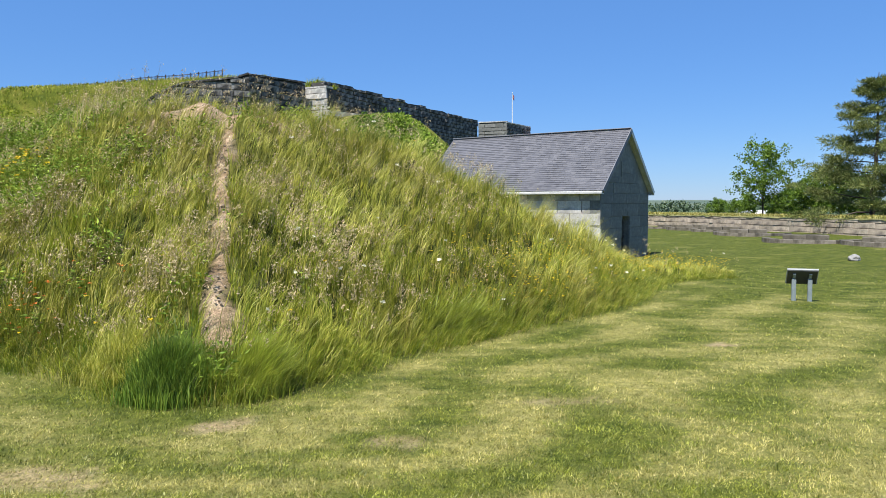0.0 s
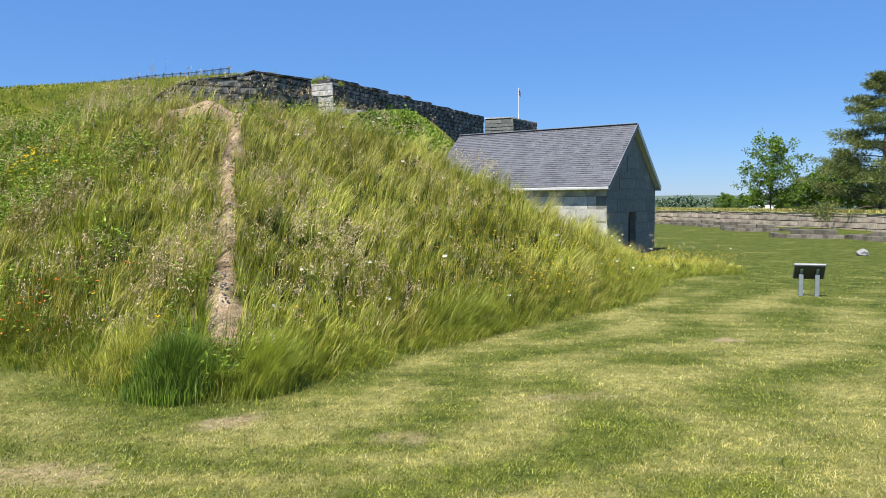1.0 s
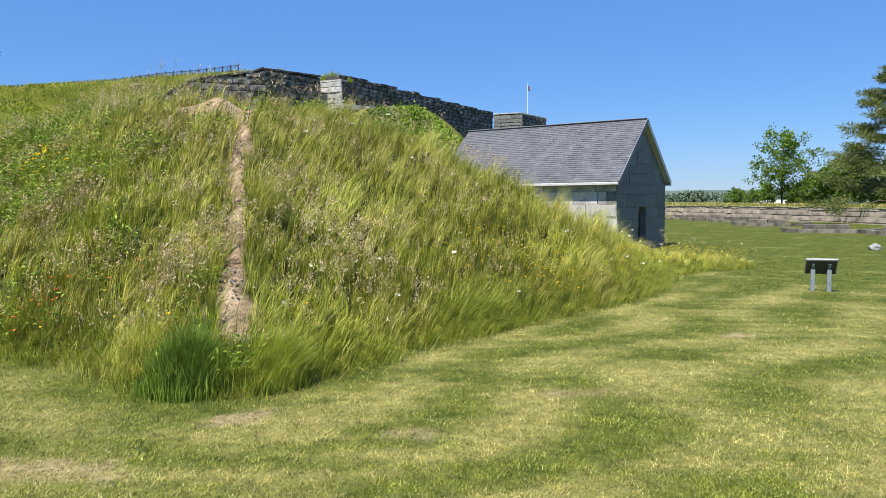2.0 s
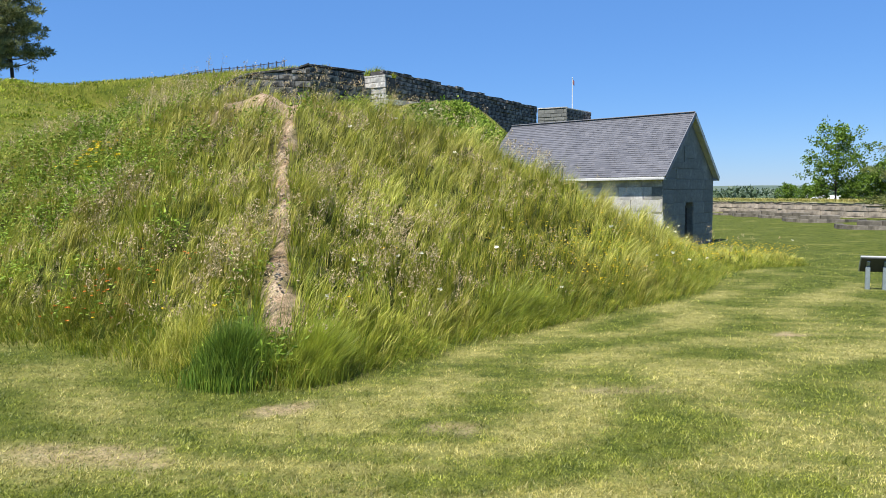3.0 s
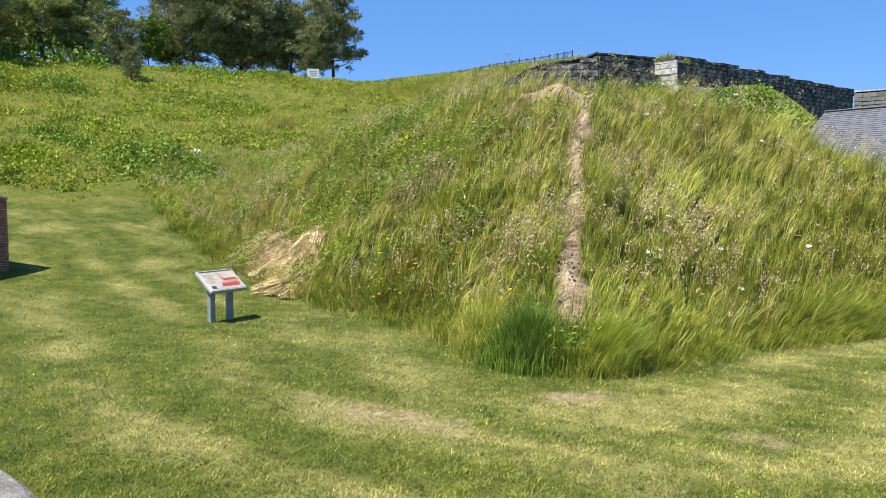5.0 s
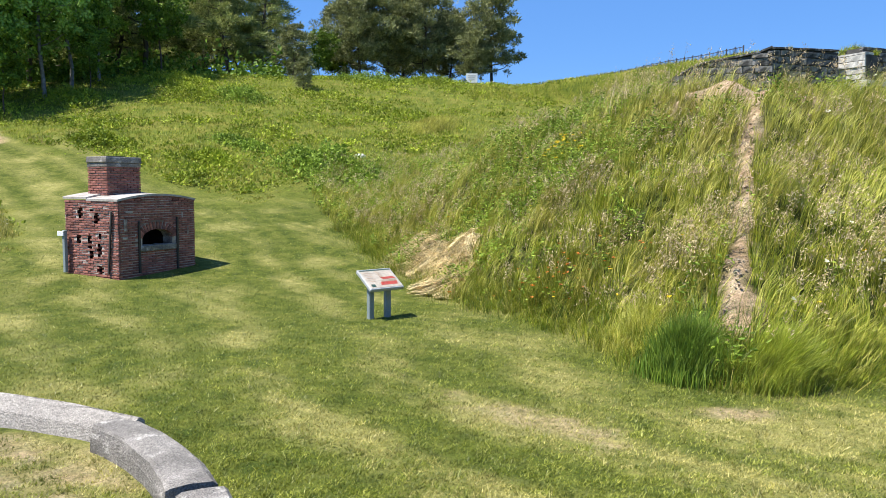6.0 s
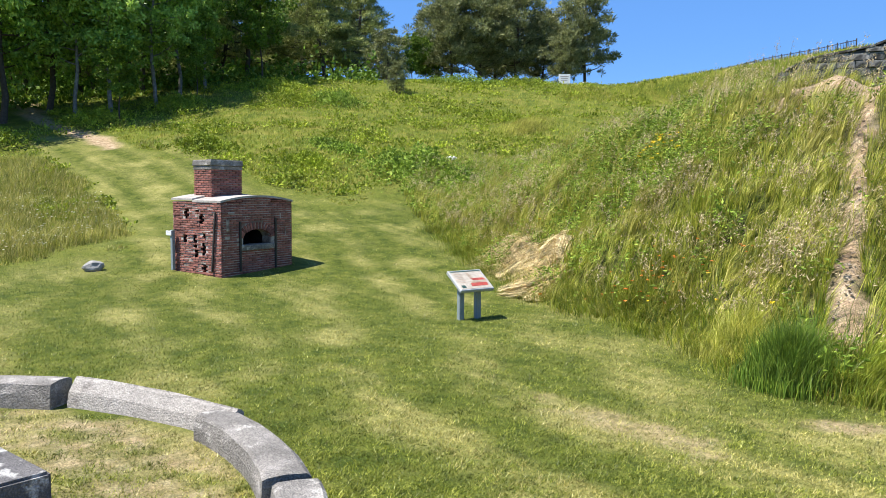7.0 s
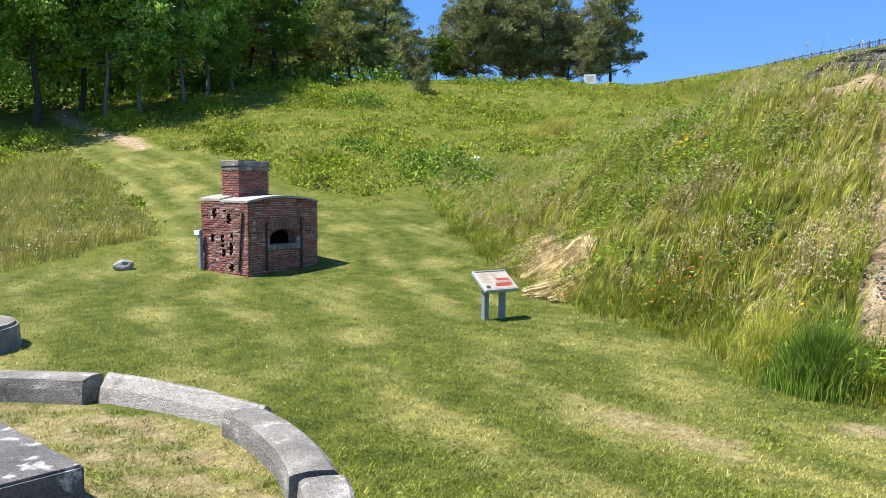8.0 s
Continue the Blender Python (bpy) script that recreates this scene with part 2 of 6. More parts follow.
def ramp(v, *knots):
    return np.interp(v, [k[0] for k in knots], [k[1] for k in knots])


def smooth(v, a, b):
    k = np.clip((v - a) / (b - a), 0, 1)
    return k * k * (3 - 2 * k)


def inside_distance(x, y, ring):
    """Distance from the ring's edge, positive inside it."""
    best = np.full(x.shape, 1e9)
    odd = np.zeros(x.shape, bool)
    for (x0, y0), (x1, y1) in zip(ring, ring[1:] + ring[:1]):
        dx, dy = x1 - x0, y1 - y0
        k = np.clip(((x - x0) * dx + (y - y0) * dy) / (dx * dx + dy * dy), 0, 1)
        best = np.minimum(best, np.hypot(x - x0 - k * dx, y - y0 - k * dy))
        hit = (y0 > y) != (y1 > y)
        odd ^= hit & (x < x0 + (y - y0) * dx / (dy if dy else 1e-9))
    return np.where(odd, best, -best)


def waves(x, y, size, seed):
    """Smooth unevenness in about -1 to 1, from a few crossing sine waves."""
    r = np.random.RandomState(seed)
    total = np.zeros(np.shape(x))
    for _ in range(7):
        a, p, k = r.uniform(0, 6.283), r.uniform(0, 6.283), r.uniform(0.6, 1.7) * 6.283 / size
        total = total + np.sin((x * math.cos(a) + y * math.sin(a)) * k + p)
    return total / 3.2


def land(x, y):
    """Height of the bare ground, and how far inside the earth mound's foot a place lies."""
    x, y = np.asarray(x, float), np.asarray(y, float)
    d = np.hypot(x, y)
    s = -0.755 * x + 0.656 * y
    turn = np.degrees(np.arctan2(x, y))
    # the hill on the far side of the hollow, level on top
    hill = ramp(s, (17, 0), (22, 0.35), (28, 1.2), (34, 2.3), (45, 5.4), (58, 9.4), (66, 11.7), (72, 12.6), (90, 13.0))
    hill = hill * (1 - 0.16 * smooth(-turn, 58, 74)) * smooth(-turn, 2, 22)
    # the slope up to the fort
    fort = ramp(y + 0.35 * np.maximum(x, -20) , (38, 0), (44, 3.0), (52, 7.6), (57, 9.9), (64, 10.2)) * (1 - smooth(x, -4, 9))
    # the grassed rampart behind the fort's wing wall
    wing = ramp(x, (-40, 10.7), (-31, 11.4), (-24, 11.95), (-17, 12.42), (-13, 12.5)) * smooth(y - 0.10 * (x + 14), 52.5, 57.0) * (1 - smooth(x, -13.6, -11.0)) * smooth(x, -60, -34)
    base = np.maximum(np.maximum(hill, fort), wing)
    base = base + 0.05 * waves(x, y, 9, 3) * smooth(d, 4, 12)
    base = base + 0.35 * (1 - smooth(d, 1.0, 4.5))                      # the stand on which the camera is held
    # ground falls away to the river beyond the breast-height wall
    over = x * 0.957 + y * 0.29 - 53.5
    base = base - ramp(over, (1.5, 0), (40, 6), (160, 24), (6000, 30)) * smooth(turn, 9, 14)
    ins = inside_distance(x, y, FOOT)
    t = 0.62 * (x + 3.2) + 0.78 * (y - 9.4)
    u = -0.83 * (x + 3.2) + 0.55 * (y - 9.4)
    top = np.minimum(ramp(t, (5.5, 5.3), (8, 4.75), (11.4, 3.35), (14.2, 2.15), (17, 1.2), (20.5, 0.5), (23, 0.05)),
                     ramp(u, (3, 4.9), (6.9, 5.15), (8.8, 5.2), (13.3, 4.8), (15.7, 4.4), (19.1, 3.7), (21, 3.2), (24.7, 2.2), (28, 1.9), (34, 1.8)))
    top = top - 0.22 * np.maximum(ins - 7.0, 0) * smooth(u, 2, 8)
    top = top - 0.35 * np.exp(-((x + 6.0) / 1.3) ** 2 - ((y - 20.0) / 2.0) ** 2)
    rise = 0.86 * np.maximum(ins, 0)
    k = 0.5
    mound = -k * np.log(np.exp(-rise / k) + np.exp(-top / k))           # soft lower of slope and top
    mound = np.maximum(mound, 0) + np.where(ins > 0, (0.13 * waves(x, y, 3.1, 5) + 0.10 * waves(x, y, 1.3, 6)) * smooth(ins, 0.2, 1.5), 0)
    mound = mound + 0.5 * np.exp(-((x + 6.3) / 0.9) ** 2 - ((y - 18.7) / 0.8) ** 2)      # spoil heap at the path's top
    return np.maximum(base, np.where(ins > 0, mound + 0.25 * base * (1 - smooth(ins, 0, 4)), base)), ins


def z_at(x, y):
    return float(land(np.array([x]), np.array([y]))[0][0])


def axis(fine, parts):
    out = [fine[0]]
    while out[-1] < fine[1]:
        out.append(out[-1] + parts)
    step = parts
    hi = out[-1]
    while hi < 4500:
        step *= 1.22
        hi += step
        out.append(hi)
    lo, step = out[0], parts
    while lo > -4500:
        step *= 1.22
        lo -= step
        out.insert(0, lo)
    return np.array(out)


def mesh_from(name, verts, faces, material, smooth_faces=False):
    """A mesh from numpy arrays; all faces have the same number of corners."""
    me = bpy.data.meshes.new(name)
    verts, faces = np.asarray(verts, np.float32), np.asarray(faces, np.int32)
    n = faces.shape[1]
    me.vertices.add(len(verts))
    me.vertices.foreach_set("co", verts.ravel())
    me.loops.add(faces.size)
    me.loops.foreach_set("vertex_index", faces.ravel())
    me.polygons.add(len(faces))
    me.polygons.foreach_set("loop_start", np.arange(0, faces.size, n, dtype=np.int32))
    me.polygons.foreach_set("use_smooth", np.full(len(faces), smooth_faces))
    me.materials.append(material)
    me.update()
    me.validate()
    return me


PATH_LINE = ((-3.38, 10.55), (-3.55, 11.2), (-3.62, 11.9), (-3.98, 13.0), (-4.15, 13.9), (-4.55, 15.2), (-4.75, 16.3), (-5.1, 17.6), (-5.45, 18.8))
CIRCLE, RING_IN, RING_OUT = (-7.23, -0.76), 4.36, 4.72


def line_distance(x, y, line):
    best = np.full(np.shape(x), 1e9)
    for (x0, y0), (x1, y1) in zip(line, line[1:]):
        dx, dy = x1 - x0, y1 - y0
        k = np.clip(((x - x0) * dx + (y - y0) * dy) / (dx * dx + dy * dy), 0, 1)
        best = np.minimum(best, np.hypot(x - x0 - k * dx, y - y0 - k * dy))
    return best


def spot(x, y, cx, cy, rx, ry, turn=0.0):
    """1 in the middle of a worn patch, 0 outside, with a ragged edge."""
    a = radians(turn)
    dx, dy = x - cx, y - cy
    u, v = (dx * math.cos(a) + dy * math.sin(a)) / rx, (-dx * math.sin(a) + dy * math.cos(a)) / ry
    return 1 - smooth(np.hypot(u, v) + 0.26 * waves(x, y, 0.7, 21) + 0.22 * waves(x, y, 0.23, 22), 0.5, 1.2)


def covers(x, y):
    """What grows where: bare dirt, dry turf with mown sheen, meadow, thatch darkened for shade under tall grass,
    distance.
    """
    x, y = np.asarray(x, float), np.asarray(y, float)
    z, ins = land(x, y)
    d = np.hypot(x, y)
    s = -0.755 * x + 0.656 * y
    turn = np.degrees(np.arctan2(x, y))
    way = line_distance(x, y, PATH_LINE)
    dirt = 1 - smooth(way + 0.07 * waves(x, y, 0.8, 31) + 0.05 * waves(x, y, 0.27, 32), 0.10, 0.25)
    dirt = np.maximum(dirt, spot(x, y, -5.5, 18.3, 1.7, 0.9, 10))
    dirt = np.maximum(dirt, 0.5 * spot(x, y, -12.9, 15.7, 1.9, 0.5, 150))
    dirt = np.maximum(dirt, 0.62 * spot(x, y, -2.75, 8.98, 0.62, 0.26, 30))
    dirt = np.maximum(dirt, 0.5 * spot(x, y, -4.4, 7.2, 1.3, 0.34, -4))
    dirt = np.maximum(dirt, 0.4 * spot(x, y, 1.6, 9.9, 0.8, 0.22, 5))
    dirt = np.maximum(dirt, 0.85 * spot(x, y, -3.42, 11.1, 0.33, 0.6, 0))
    dirt = np.maximum(dirt, 0.45 * spot(x, y, -0.5, 8.25, 0.5, 0.22, 0))
    dirt = np.maximum(dirt, 0.8 * spot(x, y, 5.4, 14.1, 0.36, 0.2, 0))
    worn = (1 - smooth(np.hypot(x - CIRCLE[0], y - CIRCLE[1]), 4.2, 4.38)) * (0.34 + 0.3 * waves(x, y, 0.9, 34) + 0.2 * waves(x, y, 0.3, 35))
    dirt = np.maximum(dirt, np.clip(worn, 0, 0.75))
    road = line_distance(x, y, ((-45.0, 17.3), (-47.0, 17.45), (-51.0, 17.4), (-58.0, 17.0), (-70.0, 20.0)))
    dirt = np.maximum(dirt, 0.95 * (1 - smooth(road + 0.3 * waves(x, y, 3, 33), 0.3, 0.9)))
    # mown bands follow the mound's foot
    band = np.sin(6.283 * (ins + 0.5 * waves(x, y, 9, 41)) / 1.9) * (1 - smooth(d, 20, 30))
    dry = 0.46 + 0.42 * waves(x, y, 3.4, 42) + 0.22 * band + 0.24 * waves(x, y, 0.9, 43)
    dry = dry + 0.12 * band * smooth(-turn, 24, 44) - 0.42 * smooth(-turn, 24, 44) - 0.7 * smooth(d, 17, 30) * smooth(turn, -10, 10) + 0.16 * band * smooth(turn, -14, 0)
    # long mown strips on the open lawn beside the ring; their sheen is painted as dryness
    strip = y - 7.2 + 0.03 * (x + 12) + 0.012 * (x + 12) ** 2 * (x > -12) + 0.5 * waves(x, y, 14, 48)
    dry = dry + (0.13 * np.sin(6.283 * strip / 1.55) + 0.2 * np.exp(-(strip / 0.3) ** 2)) * smooth(-turn, 30, 46) * (1 - smooth(-x, 22, 27))
    # pale strip along the mound's foot
    dry = dry + 0.45 * np.exp(-((ins + 0.55 + 0.15 * waves(x, y, 4, 49)) / 0.28) ** 2) * smooth(x, -2.5, 0) - 0.35 * np.exp(-((ins + 1.25 + 0.2 * waves(x, y, 4, 49)) / 0.35) ** 2) * smooth(x, -2.5, 0)
    dry = dry + 0.45 * (1 - smooth(np.hypot(x - CIRCLE[0], y - CIRCLE[1]), 4.15, 4.4))
    dry = np.clip(np.maximum(dry, 0.7 * dirt), 0, 1)
    lane = line_distance(x, y, ((-17.0, 10.0), (-26.0, 13.0), (-33.0, 14.8), (-38.9, 15.7), (-49.4, 16.2)))   # mown way up the hollow
    dry = np.clip(dry + (0.16 + 0.24 * np.sin(6.283 * lane / 1.5 + 0.6 * waves(x, y, 9, 47))) * smooth(-turn, 54, 62) * smooth(d, 20, 27), 0, 1)
    meadow = smooth(s + 1.5 * waves(x, y, 8, 44), 31, 36) * smooth(lane, 3.2, 4.8) * (1 - smooth(x, 0, 8))
    bank = smooth(x * -0.97 + y * -0.24 + 0.5 * waves(x, y, 3, 45), 20.6, 22.8) * smooth(-turn + 0.4 * waves(x, y, 4, 46), 64.4, 66.6) * smooth(lane + 0.3 * waves(x, y, 3, 45), 1.5, 3.0)
    meadow = np.maximum(meadow, bank)
    shaded_thatch = smooth(ins, -0.05, 0.4)
    far = smooth(d, 120, 220)
    return dict(dirt=dirt, dry=dry, meadow=np.maximum(meadow, smooth(y + 0.3 * x, 34, 40) * (x < 6)), shaded_thatch=shaded_thatch, far=far), z, ins


gx, gy = axis((-45.0, 40.0), 0.22), axis((-2.0, 64.0), 0.22)
GX, GY = np.meshgrid(gx, gy)
COVER, GZ, _ = covers(GX, GY)
nx, ny = len(gx), len(gy)
idx = np.arange(nx * ny).reshape(ny, nx)
quads = np.stack([idx[:-1, :-1], idx[:-1, 1:], idx[1:, 1:], idx[1:, :-1]], -1).reshape(-1, 4)
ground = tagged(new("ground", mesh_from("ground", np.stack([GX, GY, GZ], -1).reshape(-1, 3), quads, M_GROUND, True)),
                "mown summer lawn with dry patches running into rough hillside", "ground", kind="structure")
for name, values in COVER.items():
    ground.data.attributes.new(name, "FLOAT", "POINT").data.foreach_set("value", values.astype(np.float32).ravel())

# ---------------------------------------------------------------- building helpers
def part(name, bm, mat, parent=None, label="", soft=False):
    """A bmesh as one mesh object, under a thing or a part."""
    me = bpy.data.meshes.new(name)
    bm.normal_update()
    bm.to_mesh(me)
    bm.free()
    me.materials.append(mat)
    if soft:
        for p in me.polygons:
            p.use_smooth = True
    ob = new(name, me)
    if parent:
        ob.parent = parent
    if label:
        ob["label"] = label
    return ob


def thing(name, m, label, category, group="", kind=""):
    ob = new(name)
    ob.empty_display_size = 0.2
    ob.matrix_world = m
    return tagged(ob, label, category, group, kind)


def bevelled_box(size, centre=(0, 0, 0), bevel=0.01, rough=0.0, seed=0, m=None):
    bm = bmesh.new()
    bmesh.ops.create_cube(bm, size=1, matrix=Matrix.Translation(centre) @ Matrix.Diagonal((*size, 1)))
    if bevel:
        bmesh.ops.bevel(bm, geom=bm.edges[:], offset=bevel, segments=1, affect="EDGES")
    if rough:
        r = random.Random(seed)
        for v in bm.verts:
            v.co += Vector([r.uniform(-rough, rough) for _ in range(3)])
    if m:
        bmesh.ops.transform(bm, matrix=m, verts=bm.verts)
    return bm


def prism(outline, depth, bevel=0.0):
    """An outline in x, z pushed along y by depth."""
    bm = bmesh.new()
    f = bm.faces.new([bm.verts.new((x, 0, z)) for x, z in outline])
    out = bmesh.ops.extrude_face_region(bm, geom=[f])
    bmesh.ops.translate(bm, vec=(0, depth, 0), verts=[v for v in out["geom"] if isinstance(v, bmesh.types.BMVert)])
    bmesh.ops.recalc_face_normals(bm, faces=bm.faces)
    if bevel:
        bmesh.ops.bevel(bm, geom=bm.edges[:], offset=bevel, segments=1, affect="EDGES")
    return bm


def cylinder(r0, r1, length, sides=12, m=None):
    bm = bmesh.new()
    bmesh.ops.create_cone(bm, cap_ends=True, segments=sides, radius1=r0, radius2=r1, depth=length, matrix=Matrix.Translation((0, 0, length / 2)))
    if m:
        bmesh.ops.transform(bm, matrix=m, verts=bm.verts)
    return bm


BLOCKS = {}


def block(name, size, mat, parent, m, rough=0.012, bevel=0.015, seed=0):
    """A squared stone or brick; alike ones share a mesh."""
    key = (name, tuple(round(s, 2) for s in size), mat.name, seed % 3)
    if key not in BLOCKS:
        me = bpy.data.meshes.new(name)
        bm = bevelled_box(key[1], bevel=bevel, rough=rough, seed=seed)
        bm.normal_update()
        bm.to_mesh(me)
        bm.free()
        me.materials.append(mat)
        BLOCKS[key] = me
    ob = new(name, BLOCKS[key])
    ob.parent = parent
    ob.matrix_local = m
    return ob


def masonry(name, parent, length, top, course, lengths, mat, thick, seed, z0=0.0, hole=None, proud=0.03, joint=0.02, shape=None, uneven=0.014, gap=None):
    """Courses of blocks along x, faces towards -y at y = 0; top may be a function of x. hole(x, z) leaves a stone out."""
    r = random.Random(seed)
    z, row = z0, 0
    while True:
        h = course * (r.choice((0.9, 1.0, 1.12)) if name == "stone" else 1.0)
        x = -r.random() * lengths[0] * 0.8 if name == "stone" else (-lengths[0] / 2 if row % 2 else 0)
        some = False
        while x < length - 0.02:
            w = r.uniform(*lengths)
            a, b = max(0, x), min(length, x + w)
            x += w
            if gap and z + h / 2 < gap[2] and a < gap[1] and b > gap[0]:      # cut the stone at the opening's side
                if gap[0] - a > b - gap[1]:
                    b, x = gap[0], max(x, gap[1])
                else:
                    a = gap[1]
            if b - a < 0.06:
                continue
            t = (min(top(a), top(b)) if shape == "gable" else top((a + b) / 2)) if callable(top) else top
            if z + h * 0.55 > t:
                continue
            some = True
            hh = min(h, t - z)
            if hole and hole((a + b) / 2, z + hh / 2):
                continue
            q = 0.1 if name == "stone" else 0.02
            w_ = max(q, round((b - a - joint) / q) * q) if b - a - joint > q else b - a - joint
            w_ = min(w_, b - a - joint * 0.4)
            push = r.uniform(-proud, proud)
            block(name, (w_, thick, hh - joint), mat, parent,
                  pose((a + b) / 2, thick / 2 + push, z + hh / 2, r.gauss(0, 0.4) if proud > 0.01 else 0, 0, r.gauss(0, 0.5) if proud > 0.01 else 0), seed=r.randrange(9),
                  bevel=(0.02 if uneven > 0.01 else 0.006) if name == "stone" else 0.006, rough=uneven if name == "stone" else 0.004)
        z, row = z + h, row + 1
        if not some and row > 1:
            break


def facing(p, q, z=0.0):
    """Frame whose x runs from p to q, seen from its -y side."""
    return pose(p[0], p[1], z, 0, 0, math.degrees(math.atan2(q[1] - p[1], q[0] - p[0])))


def span(p, q):
    return math.hypot(q[0] - p[0], q[1] - p[1])


# ---------------------------------------------------------------- slate-roofed granite house behind the mound
def granite_house():
    # local frame: x along the ridge from the gable end backwards, y across, z up
    hx = Vector((-0.829, 0.559, 0))
    m = Matrix.Translation((9.16, 36.89, 0)) @ Matrix(((hx.x, -hx.y, 0, 0), (hx.y, hx.x, 0, 0), (0, 0, 1, 0), (0, 0, 0, 1)))
    house = thing("house", m, "grey granite block house with a slate gable roof beside the mound", "house")
    L, B, EAVE, RIDGE = 10.1, 3.35, 3.42, 6.18
    g = 0.02
    # inner masonry shell, 4 cm behind the stone faces; open at the gable doorway
    def shell(outline, m2, depth, name):
        bm = prism(outline, depth)
        bmesh.ops.transform(bm, matrix=m2, verts=bm.verts)
        return part(name, bm, M_GRANITE, house)
    turn_gable = pose(g + 0.03, 0, 0, 0, 0, -90)     # its x = -local y, its y = local x
    dx0, dx1, dz = -0.55, 0.49, 2.3                    # doorway in gable x
    arch = [(dx0 + 0.52 - 0.52 * math.cos(a), dz - 0.45 + 0.52 * math.sin(a)) for a in np.linspace(0, math.pi, 9)]
    left_side = [(-B, -0.4), (dx0, -0.4)] + arch[:5] + [(dx0 + 0.52, RIDGE - abs(dx0 + 0.52) * 0.824), (0, RIDGE), (-B, EAVE)]
    right_side = [(dx0 + 0.52, RIDGE - abs(dx0 + 0.52) * 0.824)] + arch[4:] + [(dx1, -0.4), (B, -0.4), (B, EAVE)]
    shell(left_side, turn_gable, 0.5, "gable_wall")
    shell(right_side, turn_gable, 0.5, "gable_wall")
    shell([(-B, -0.4), (B, -0.4), (B, EAVE), (0, RIDGE), (-B, EAVE)], pose(L - 0.5, 0, 0, 0, 0, -90), 0.5, "rear_wall")
    side = part("side_wall", bevelled_box((L - g - 1.1, 0.5, EAVE + 0.4), ((L + g) / 2, B - 0.25 - 0.05, EAVE / 2 - 0.2), 0), M_MORTAR, house)
    part("side_wall", bevelled_box((L - g - 1.1, 0.5, EAVE + 0.4), ((L + g) / 2, -B + 0.3, EAVE / 2 - 0.2), 0), M_MORTAR, house)
    part("floor_slab", bevelled_box((L - 1.2, 2 * B - 1.2, 0.2), ((L + g) / 2, 0, -0.2), 0), M_DARK, house)
    # gable stones; their darker granite has the gable's shade put into its colour
    gw = new("gable_facing")
    gw.parent = house
    gw.matrix_local = pose(g, B, 0, 0, 0, -90)
    slope = (RIDGE - EAVE) / B
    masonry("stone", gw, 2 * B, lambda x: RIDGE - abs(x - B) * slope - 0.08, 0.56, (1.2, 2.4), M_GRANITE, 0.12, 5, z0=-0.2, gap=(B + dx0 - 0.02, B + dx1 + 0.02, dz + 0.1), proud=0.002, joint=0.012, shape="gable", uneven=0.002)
    for i, a in enumerate(np.linspace(-0.1, math.pi + 0.1, 9)):                    # arch stones and jambs
        block("arch_stone", (0.22, 0.14, 0.3), M_GRANITE, gw, Matrix.Translation((B + dx0 + 0.52 + 0.68 * math.cos(a), 0.06, dz - 0.45 + 0.68 * math.sin(a))) @ pose(0, 0, 0, 0, 90 - math.degrees(a), 0), seed=i)
    # added sheet that paints the dark of the interior behind the gate
    part("dark_sheet", bevelled_box((0.06, 1.3, 2.7), (g + 0.6, 0.03, 1.05), 0.005), M_DARK, house, "near-black sheet added behind the gate for the dark interior")
    gate = new("iron_gate")
    gate.parent = house
    gate.matrix_local = pose(g + 0.3, 0, 0, 0, 0, -90)
    for k in range(8):
        u = dx0 + 0.06 + k * 0.13
        part("bar", cylinder(0.012, 0.012, 1.85 + 0.42 * math.sin(math.pi * (k + 0.5) / 8), 6, pose(u, 0, -0.1)), M_IRON, gate)
    for z in (0.3, 1.1):
        part("rail", bevelled_box((1.04, 0.03, 0.05), (dx0 + 0.52, 0, z), 0.005), M_IRON, gate)
    # side stones, facing the mound; the paler granite paints the sun on them
    sw = new("side_facing")
    sw.parent = house
    sw.matrix_local = pose(L, B, 0, 0, 0, 180)
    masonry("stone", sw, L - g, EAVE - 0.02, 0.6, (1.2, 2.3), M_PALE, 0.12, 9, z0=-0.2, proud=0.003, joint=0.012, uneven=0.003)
    # roof: boards with slates laid in rows
    over, r0 = 0.36, 6.46
    run = B + 0.30
    drop = run * 0.845
    n_rows = 30
    for sgn, name in ((1, "roof_slope"), (-1, "roof_slope")):
        a = math.atan2(drop, run)
        length = math.hypot(run, drop)
        fr = Matrix.Translation((0, 0, r0)) @ Matrix(((1, 0, 0, 0), (0, sgn * math.cos(a), -sgn * math.sin(a) * -1, 0), (0, -math.sin(a), math.cos(a), 0), (0, 0, 0, 1)))
        deck = part(name, bevelled_box((L + over, length, 0.08), ((L + over) / 2 - over / 2, length / 2, -0.07), 0.005, m=fr), M_TRIM, house)
        vs, fs = [], []
        rr = random.Random(8)
        step = length / n_rows
        for row in range(n_rows):
            x = -over / 2 - (0.13 if row % 2 else 0)
            while x < L + over / 2:
                w = rr.uniform(0.22, 0.30)
                x0_, x1_ = max(x, -over / 2), min(x + w - 0.006, L + over / 2)
                x += w
                if x1_ - x0_ < 0.03:
                    continue
                y0_, y1_ = row * step, (row + 1.15) * step + rr.uniform(-0.008, 0.012)
                lift = 0.024 + rr.uniform(-0.004, 0.006)
                k = len(vs)
                for (px, py, pz) in ((x0_, y0_, 0.004), (x1_, y0_, 0.004), (x1_, y1_, lift), (x0_, y1_, lift), (x0_, y1_, lift - 0.016), (x1_, y1_, lift - 0.016)):
                    vs.append(tuple(fr @ Vector((px, py, pz - 0.02))))
                fs += [(k, k + 1, k + 2, k + 3), (k + 3, k + 2, k + 5, k + 4)]
        sl = new("slating", mesh_from("slating", vs, fs, M_SLATES))
        sl.parent = deck
        sl["kind"] = "stuff"
